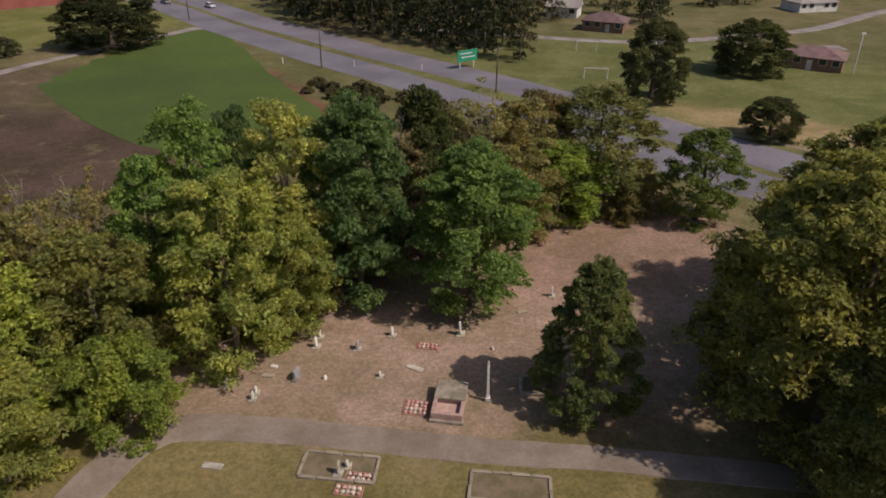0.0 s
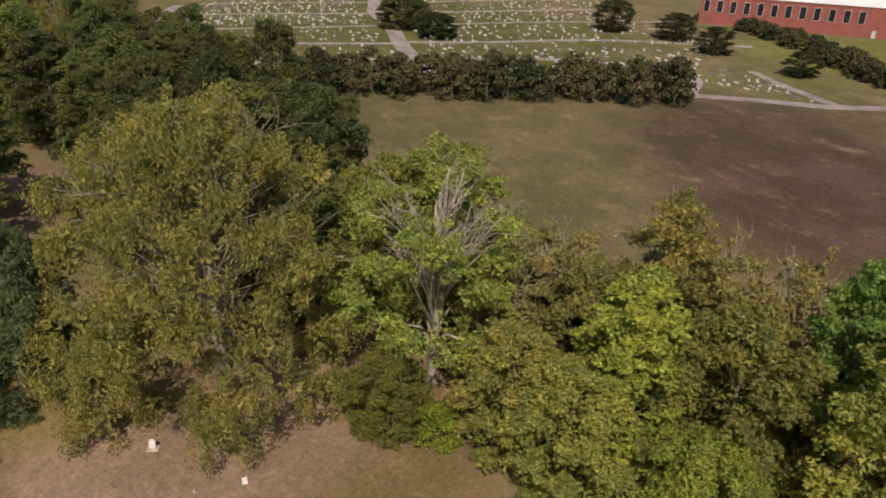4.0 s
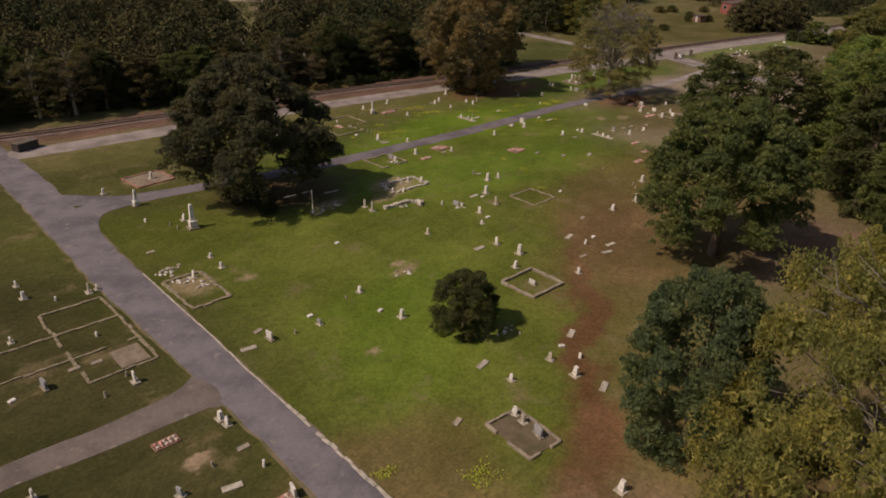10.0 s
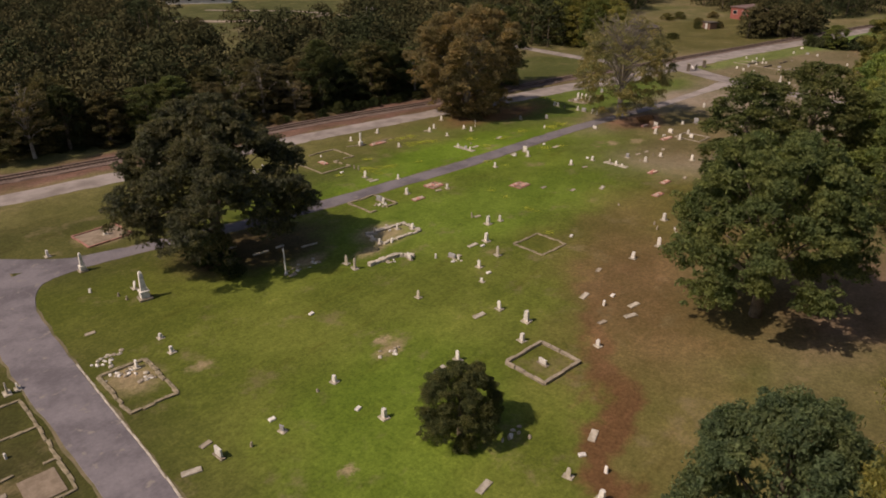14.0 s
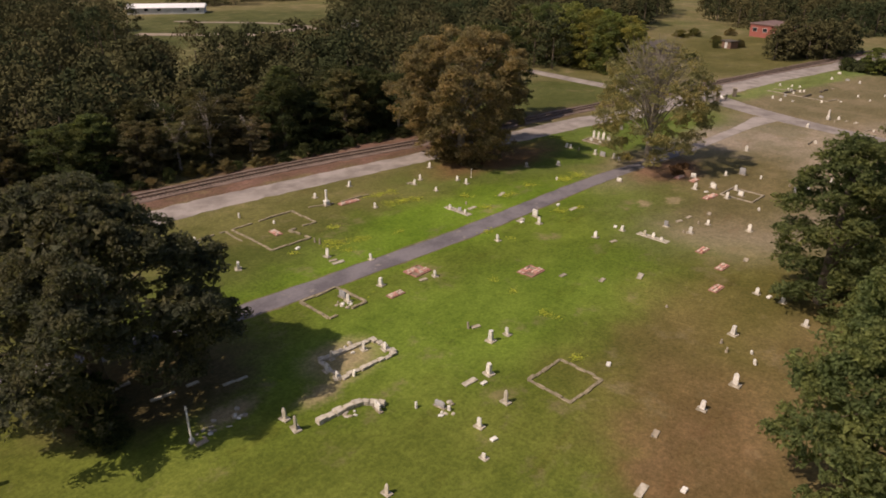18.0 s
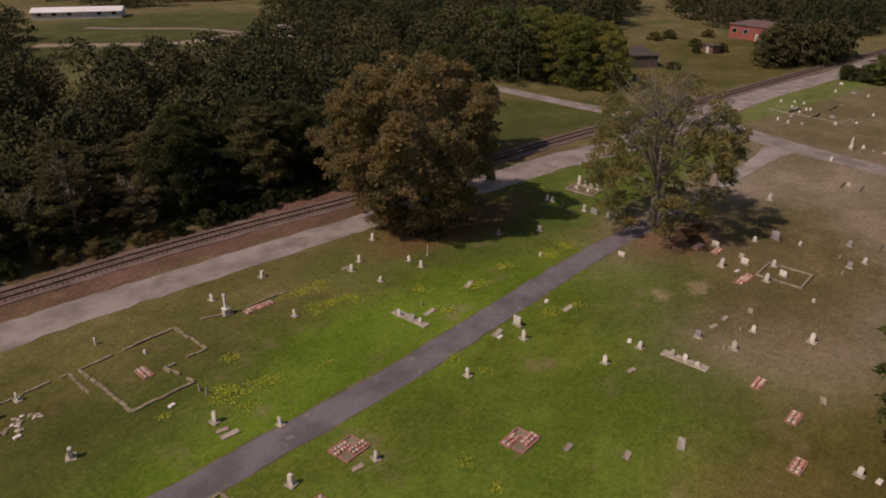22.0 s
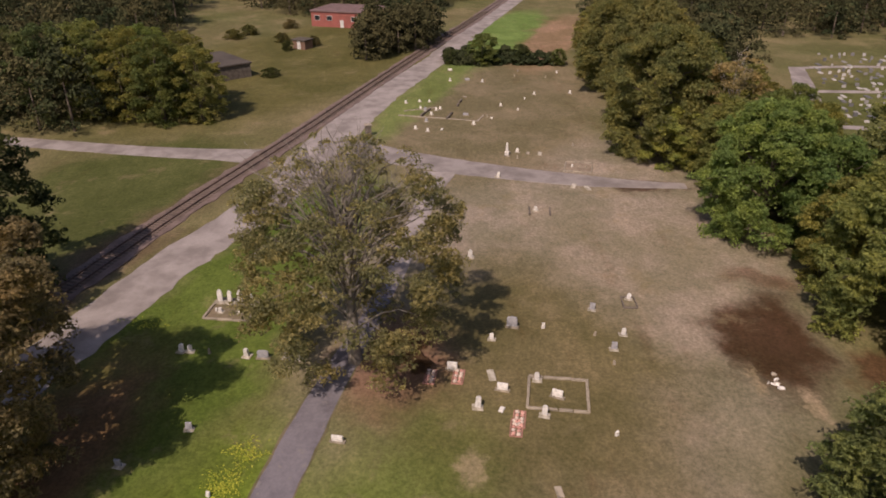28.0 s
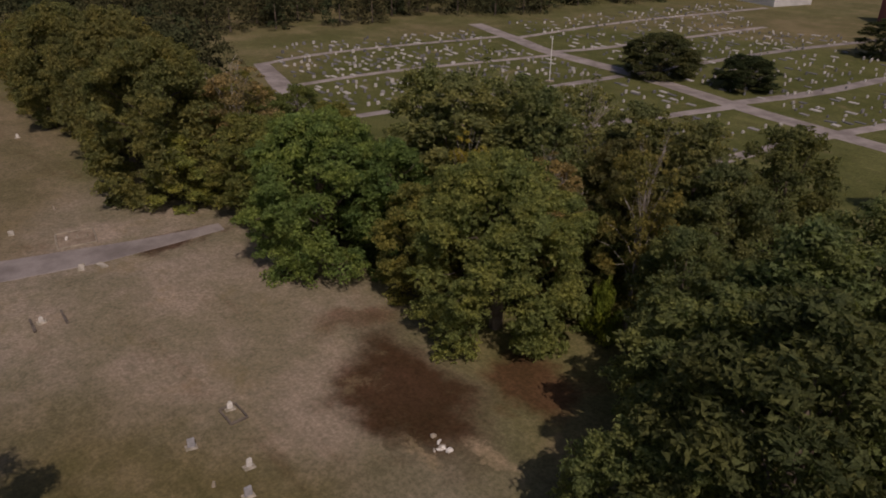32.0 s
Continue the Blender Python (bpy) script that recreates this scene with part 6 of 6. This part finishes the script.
building("flat_roof_building", -266.5, -95, 40, 15, 9, 3.0, DARK_STONE, ROOF_DARK, "abandoned dark brick building with a flat roof", "building", bays=4)
building("ruined_shed", -294.4, -81.1, 60, 4, 3, 2.2, BROWN_BRICK, ROOF_DARK, "small collapsed grey shed in the rough field", "shed", bays=1)
building("long_barn", -233, -306, 138, 32, 9, 2.8, TIN, ROOF_WHITE, "long low barn with a bright white metal roof", "barn", "gable", 6, 1.2)
building("white_shed", -247, -207, 120, 6, 4, 2.6, PLASTER, ROOF_GREY, "small white shed at the edge of the wood", "shed", "gable", 1, 0.9)
building("brick_house", 82, 165, -32, 13, 9, 2.9, BROWN_BRICK, ROOF_BROWN, "brown brick house with a low hipped roof and porch", "house", "hip", 5, 1.6)
building("brick_cottage", 44, 205, -24, 11, 8, 2.9, BROWN_BRICK, ROOF_BROWN, "brown brick cottage with a shingled roof", "house", "hip", 4, 1.8)
building("white_house", 36, 226, -20, 9, 8, 3.2, PLASTER, ROOF_GREY, "white clapboard house between trees", "house", "gable", 3, 2.2)
building("grey_house", 116, 240, 15, 14, 9, 3.0, TIN, ROOF_GREY, "pale grey bungalow with a blue-grey roof", "house", "hip", 5, 1.6)
building("far_house", 72, 262, -10, 11, 8, 3.0, PLASTER, ROOF_BROWN, "white house at the end of the street", "house", "gable", 4, 2.0)
ribbon("street", [(-10, 205, 4), (22, 195, 4), (45, 189, 4), (61, 191, 4), (88, 201, 4), (106, 210, 4), (141, 239, 4), (190, 270, 4)], GRAVEL, "pale residential street", z=0.04)
ribbon("house_drive", [(74, 192, 4), (86, 184, 6), (99, 184, 5)], GRAVEL, "pale concrete drive", z=0.05)
ribbon("ditch_track", [(38, 126, 1.2), (43, 119.5, 1.2), (54, 111, 1.2), (64, 101, 1.2), (100, 74, 1.2)], SAND, "narrow pale footway along the highway", z=0.04)
ribbon("field_drive", [(-115.5, 121, 3.2), (-107.5, 131.5, 3.2), (-97.7, 143, 3.4), (-89.5, 162, 3.0), (-82, 176, 3.0), (-73, 191.6, 3.0), (-66, 203, 4)], GRAVEL, "pale drive between the field and the far graves", z=0.05)

# ---- the far cemetery ----
LANES = [
    [(-225.1, 19.5, 4.4), (-246.2, 27.2, 4.4), (-269.3, 34.9, 3.4)], [(-268.4, 33.9, 2), (-269.3, 49.3, 2), (-265.5, 69.5, 2), (-257.8, 98.4, 2)], [(-248.2, 29.1, 2), (-245.3, 53.2, 2), (-233.7, 92.6, 2)],
    [(-225.1, 21.4, 2.2), (-221.2, 38.7, 2.2), (-211.6, 86.9, 2.2)], [(-275.4, 106.4, 4.4), (-251.1, 98.4, 4.4), (-236.6, 93.6, 4.4), (-210.6, 90.2, 4.4), (-186.6, 84.5, 4.4), (-174.1, 82, 4.4), (-150, 78.2, 4)],
    [(-186.6, 83, 3), (-178.9, 105.3, 3), (-170.8, 138.3, 3), (-150, 172, 3)], [(-198.1, 46.4, 2.4), (-192.3, 59.9, 2.4), (-184.6, 83, 2.4)], [(-236.6, 93.6, 2.2), (-230.5, 113.1, 2.2), (-220, 168, 2.2)],
    [(-253.9, 100.3, 2.2), (-250.4, 142.9, 2.2), (-237, 204, 2.2)], [(-210.6, 90.7, 2.2), (-202.4, 135.9, 2.2), (-190, 178, 2.2)], [(-174.1, 33, 2.4), (-171.2, 56.1, 2.4), (-165.4, 81.1, 2.6), (-151.9, 115.4, 2.6), (-130, 133, 2.4), (-115, 122, 2.4)],
    [(-128, 150, 2.2), (-115, 146.5, 2.4), (-98, 143.5, 2.6)],
]
for pts in LANES:
    ribbon("cemetery_lane", pts, GRAVEL, "pale lane through the far cemetery", z=0.04)


def stone_rows(name, corners, rows, per, seed, label):
    """Many distant stones in rows between two sides of a section."""
    r = random.Random(seed)
    a, b, c, d = (Vector((*p, 0)) for p in corners)
    v, f = [], []
    for i in range(rows):
        s = (i + 0.5) / rows
        p, q = a.lerp(d, s), b.lerp(c, s)
        for j in range(per):
            if r.random() < 0.3:
                continue
            o = p.lerp(q, (j + r.uniform(0.15, 0.85)) / per) + Vector((r.gauss(0, 0.5), r.gauss(0, 0.5), 0))
            flat = r.random() < 0.3
            w, t, h = (r.uniform(0.35, 0.85), r.uniform(0.15, 0.3), r.uniform(0.35, 0.8)) if not flat else (r.uniform(0.6, 1.0), r.uniform(1.2, 2.0), 0.18)
            n0, turn = len(v), radians(-8 + r.gauss(0, 5))
            cx, sx = math.cos(turn), math.sin(turn)
            for z, k in ((-0.02, 1.0), (h * 0.8, 1.0), (h, 0.7)):
                for ux, uy in ((-t / 2, -w / 2), (t / 2, -w / 2), (t / 2, w / 2), (-t / 2, w / 2)):
                    ux, uy = ux, uy * k
                    v.append((o.x + ux * cx - uy * sx, o.y + ux * sx + uy * cx, z))
            for lo in (0, 4):
                f += [tuple(n0 + lo + m for m in (k, (k + 1) % 4, (k + 1) % 4 + 4, k + 4)) for k in range(4)]
            f.append(tuple(n0 + m for m in (8, 9, 10, 11)))
    tagged(new(name, mesh_of(name, v, f, FAR_STONE)), label, "headstones", kind="stuff")


n = Nodes("far_headstones")
isle = n.node("NewGeometry").outputs["Random Per Island"]
FAR_STONE = n.surface(n.mix(n.ramp(isle, 0.1, 0.9), (0.12, 0.12, 0.12), (0.46, 0.44, 0.41)), 0.7)
for k, (corners, rows, per) in enumerate([
    ([(-266.5, 37.8), (-257.8, 94.6), (-269.3, 98.4), (-284.7, 46.4)], 5, 26), ([(-250.1, 33), (-236.6, 88.8), (-255.9, 92.6), (-266.5, 37.8)], 7, 28), ([(-228, 24.3), (-214.5, 84.9), (-232.8, 88.8), (-245.3, 33)], 8, 28),
    ([(-201, 48.4), (-188.5, 81.1), (-208.7, 85.9), (-221.2, 42.6)], 7, 15), ([(-252.2, 106.4), (-240, 196), (-252, 204), (-272.2, 113.1)], 5, 34), ([(-232.8, 100.3), (-222, 166), (-240, 190), (-250.3, 106.4)], 6, 28),
    ([(-208.7, 94.6), (-192, 174), (-220, 160), (-228.9, 100.3)], 8, 30), ([(-183.7, 90.7), (-152, 168), (-188, 172), (-206.8, 94.6)], 9, 30), ([(-165.4, 84.9), (-133, 138), (-150, 164), (-180.8, 88.8)], 8, 26),
    ([(-175, 36.8), (-167.3, 79.2), (-184.6, 79.2), (-195.2, 46.4)], 4, 14), ([(-127, 128), (-101, 142), (-114, 145), (-132, 146)], 4, 16), ([(-150, 84.9), (-122, 126), (-134, 132), (-161.5, 86.9)], 4, 18)]):
    stone_rows("far_headstones", corners, rows, per, 20 + k, "rows of pale headstones in the far cemetery")

# ---- woods and hedges that fill the distance ----
n = Nodes("far_foliage")
p = n.coord()
cell = n.node("TexVoronoi", Vector=n.vec("MULTIPLY", p, (1, 1, 0.15)), Scale=0.11).outputs["Color"]
tint = n.mix(n.math("MULTIPLY", n.node("SeparateColor", Color=cell).outputs[0], 1.0), (0.036, 0.050, 0.024), (0.088, 0.080, 0.038))
isle = n.node("NewGeometry").outputs["Random Per Island"]
n.surface(n.mix(1.0, tint, n.mix(isle, (0.72, 0.72, 0.72), (1.3, 1.27, 1.2)), "MULTIPLY"), 0.9, spec=0.05)
FAR_LEAF = n.mat


def inside(x, y, poly):
    hit = False
    for (x0, y0), (x1, y1) in zip(poly, poly[1:] + poly[:1]):
        if (y0 > y) != (y1 > y) and x < (x1 - x0) * (y - y0) / (y1 - y0) + x0:
            hit = not hit
    return hit


def woodland(label, poly, spacing, heights, radii, seed, clumps=20, per=64, leaf=0.34, name="woodland"):
    """A far wood as one mesh: many crowns of leaf clumps, uneven in height."""
    g = np.random.default_rng(seed)
    xs, ys = [p[0] for p in poly], [p[1] for p in poly]
    cs, rs = [], []
    tv, tf = [], []
    for gx in np.arange(min(xs), max(xs), spacing):
        for gy in np.arange(min(ys), max(ys), spacing):
            x, y = gx + g.uniform(-0.45, 0.45) * spacing, gy + g.uniform(-0.45, 0.45) * spacing
            if not inside(x, y, poly):
                continue
            h, r = g.uniform(*heights), g.uniform(*radii)
            k = np.arange(clumps) + 0.5
            u, a = (k / clumps) ** 0.75, k * 2.39996 + g.uniform(0, 6.28) + g.uniform(-0.4, 0.4, clumps)
            cr = r * 0.36 * g.uniform(0.75, 1.25, clumps)
            rad = np.maximum(0, PROFILES["dome"](u) * r * g.uniform(0.85, 1.1, clumps) - cr * 0.7)
            cs.append(np.stack([x + rad * np.cos(a), y + rad * np.sin(a), 0.04 * h + u * 0.96 * h - cr * 0.55], 1))
            rs.append(cr)
            v, f = tube([(x, y, -0.2), (x, y, h * 0.6)], [0.28, 0.12], 5)
            tf += [tuple(j + len(tv) for j in q) for q in f]
            tv += v
    p, au, av = leaves(g, np.concatenate(cs), np.concatenate(rs), per, leaf)
    p[:, 2] = np.maximum(p[:, 2], 0.2)
    ob = thing(name, 0, 0, label=label, category="woodland", kind="stuff")
    tagged(part("canopy", quads_mesh("canopy", p, au, av, FAR_LEAF), ob), kind="stuff")
    tagged(part("trunks", mesh_of("trunks", tv, tf, BARK), ob), kind="stuff")
    return ob


woodland("dense dark wood beyond the railway", [(-20, -138), (-60, -126), (-100, -117.5), (-130, -111), (-153.8, -102.5), (-171.2, -107.6), (-188.5, -119.1), (-206, -134), (-212, -152), (-194, -162), (-176, -162), (-160, -168), (-140, -184), (-100, -208), (-20, -225)], 9.5, (9, 17), (5, 7), 1, clumps=26)
woodland("mixed wood behind the railway field", [(-221.2, -119.1), (-226, -97.9), (-232.8, -90.2), (-246.2, -101.8), (-257.8, -113.3), (-284.9, -123), (-323.2, -121), (-394.1, -137.8), (-420, -260), (-330, -270), (-265, -240), (-250, -205), (-228, -175)], 8.5, (10, 16), (4.5, 6.5), 2)
woodland("far wood behind the brick building", [(-344.4, -107.6), (-344.4, -59.4), (-366.6, -38.3), (-400.2, -30.6), (-470, -60), (-433.2, -137.8)], 10, (9, 14), (4.5, 6.5), 3)
woodland("trees along the railway", [(-278, -65.2), (-279, -56.5), (-294.4, -49.8), (-311.7, -47.9), (-311.7, -57.5), (-294.4, -65.2)], 5, (8, 12), (3.5, 5), 4)
woodland("scrubby hedge at the end of the old graves", [(-274.2, -42.1), (-271.3, -15.2), (-276.1, -14.2), (-280.9, -44)], 3.2, (1.8, 3.6), (1.8, 2.8), 5, clumps=14)
woodland("far wood beyond the clearing", [(-250, -318), (-330, -292), (-420, -240), (-470, -330), (-260, -400)], 12, (10, 15), (5, 7), 6)
woodland("wood to the south of the clearing", [(-60, -215), (-160, -212), (-185, -232), (-190, -290), (-205, -330), (-60, -330)], 11, (10, 15), (5, 7), 7)
woodland("trees on the far side of the field cemetery", [(-311.7, 17.6), (-305.9, 48.4), (-292.4, 84.9), (-278.8, 119.9), (-262, 196), (-275, 235), (-330, 240), (-373.5, 115.4), (-361.7, 7.9)], 9.5, (8, 13), (4.5, 6.5), 8)
woodland("wood at the end of the long tree belt", [(-271.3, -9.4), (-240.5, -9.4), (-236.6, 7.9), (-257.8, 19.5), (-294.4, 21.4), (-323.2, 6), (-323.2, -3.6)], 7.5, (10, 15), (4.5, 6), 9)
woodland("clipped evergreen hedge between field and far graves", [(-140, 49), (-121, 88), (-109, 114), (-114, 119), (-128, 90), (-147, 50)], 4.2, (7, 9.5), (3.2, 4.2), 10, clumps=18, name="hedge")
woodland("row of dark shrubs in front of the school", [(-172, 187), (-144, 180), (-110, 166), (-98, 163), (-98, 168), (-143, 186), (-171, 194)], 4.5, (3, 5), (2.4, 3.4), 11, clumps=14, name="hedge")
woodland("dark pine grove beside the highway", [(-44, 212), (-9, 184), (10, 164), (20, 168), (24, 192), (8, 214), (-20, 250), (-60, 275)], 7, (12, 17), (3.4, 4.6), 12)
woodland("garden trees round the far houses", [(24, 210), (60, 212), (120, 260), (180, 300), (100, 330), (-20, 300), (0, 250)], 17, (7, 12), (4, 6.5), 13)
woodland("scrub along the field edge by the highway", [(-30, 140), (-18, 131), (8, 116), (14, 120), (-12, 140), (-28, 148)], 4.5, (0.8, 2.0), (1.2, 2.2), 14, clumps=12)

# scrub in the rough field, hedge clump, dumpster, cars
for x, y, h, r in ((-307.6, -102.6, 2.6, 3.0), (-313.6, -99.9, 2.8, 2.6), (-303, -88.3, 2.4, 2.2), (-297.3, -78.7, 2.6, 1.8), (-291.5, -84.5, 2.6, 1.6), (-263.6, -82.5, 2.0, 2.2), (-324.2, -90.2, 2.6, 2.4)):
    BUSH.plant(x, y, h, r, tone(rng.choice([(0.09, 0.085, 0.035), (0.10, 0.080, 0.042), (0.065, 0.072, 0.03)])), "low dark scrub bush in the rough field", name="bush", group="scrub in the rough field")
for x, y, h, r, c in ((-274.2, -35.4, 7.0, 4.2, GREEN), (-274.6, -26.7, 4.5, 2.6, DARK), (-272.7, -18.1, 3.8, 2.2, GREEN), (-275.1, -43.1, 3.4, 2.0, DARK)):
    HARD[1].plant(x, y, h, r, c, "bushy green tree in the hedge past the old graves", group="hedge trees")
for x, y, h, r, c in ((-232.8, -114.3, 16.5, 6.4, DARK), (-233.3, -107.1, 17, 6.4, GREEN), (-231.8, -99.9, 16, 6.0, OLIVE), (-229.4, -93.6, 15, 5.6, GREEN), (-230.8, -87.3, 13, 5.2, OLIVE), (-238.5, -92.2, 14, 5.8, OLIVE), (-239.8, -125.1, 15, 6.4, DARK), (-241.4, -100.8, 15, 6.0, GREEN)):
    HARD[2].plant(x, y, h, r, tone(c), "leafy tree beside the abandoned building", group="trees by the crossing")
BUSH.plant(-65.0, -55.4, 2.2, 2.0, DEEP, "round dark bush beside the magnolia", name="bush")
BUSH.plant(-66.0, -60.4, 3.6, 2.8, DEEP, "dark bush under the magnolia", name="bush")
for x, y in ((-158.2, -46.2), (-156.5, -45.2), (-160.1, -45.6)):
    BUSH.plant(x, y, 1.0, 1.1, (0.16, 0.10, 0.075), "dry reddish shrub under the pecan", name="bush", group="dry shrubs")
dumpster = thing("dumpster", -56.3, -104.6, 0, 12, "dark steel dumpster beside the gravel road", "dumpster")
part("tub", block(3.6, 1.8, 1.3, 0.05, 0.04), dumpster, material=BLACK)
part("lid", block(3.7, 1.9, 0.08, 1.35, 0.02), dumpster, material=DARK_STONE)


def car(x, y, turn, paint, label):
    ob = thing("car", x, y, 0.06, turn, label, "car", "cars on the highway")
    part("body", block(4.4, 1.75, 0.62, 0.32, 0.12), ob, material=paint)
    part("cabin", block(2.3, 1.55, 0.55, 0.92, 0.08, 0.8, x=-0.2), ob, material=GLASS)
    part("roof", block(1.7, 1.25, 0.06, 1.45, 0.02, x=-0.2), ob, material=paint)
    for sx in (-1.35, 1.35):
        for sy in (-0.8, 0.8):
            v, f = tube([(sx, sy - 0.1, 0.32), (sx, sy + 0.1, 0.32)], [0.32, 0.32], 12)
            part("wheel", mesh_of("wheel", v, f + [tuple(range(12))[::-1]], BLACK), ob)


CAR_WHITE = mottled("white_car_paint", (0.7, 0.7, 0.7), (0.62, 0.62, 0.63), 0.5, 4, rough=0.3, bump=0)
CAR_GREY = mottled("grey_car_paint", (0.2, 0.21, 0.23), (0.16, 0.17, 0.19), 0.5, 4, rough=0.3, bump=0)
car(-96, 250, 132, CAR_WHITE, "white car on the highway")
car(-88, 242, 132, CAR_GREY, "grey car on the highway")
car(-72, 235, 312, CAR_WHITE, "white car on the far carriageway")
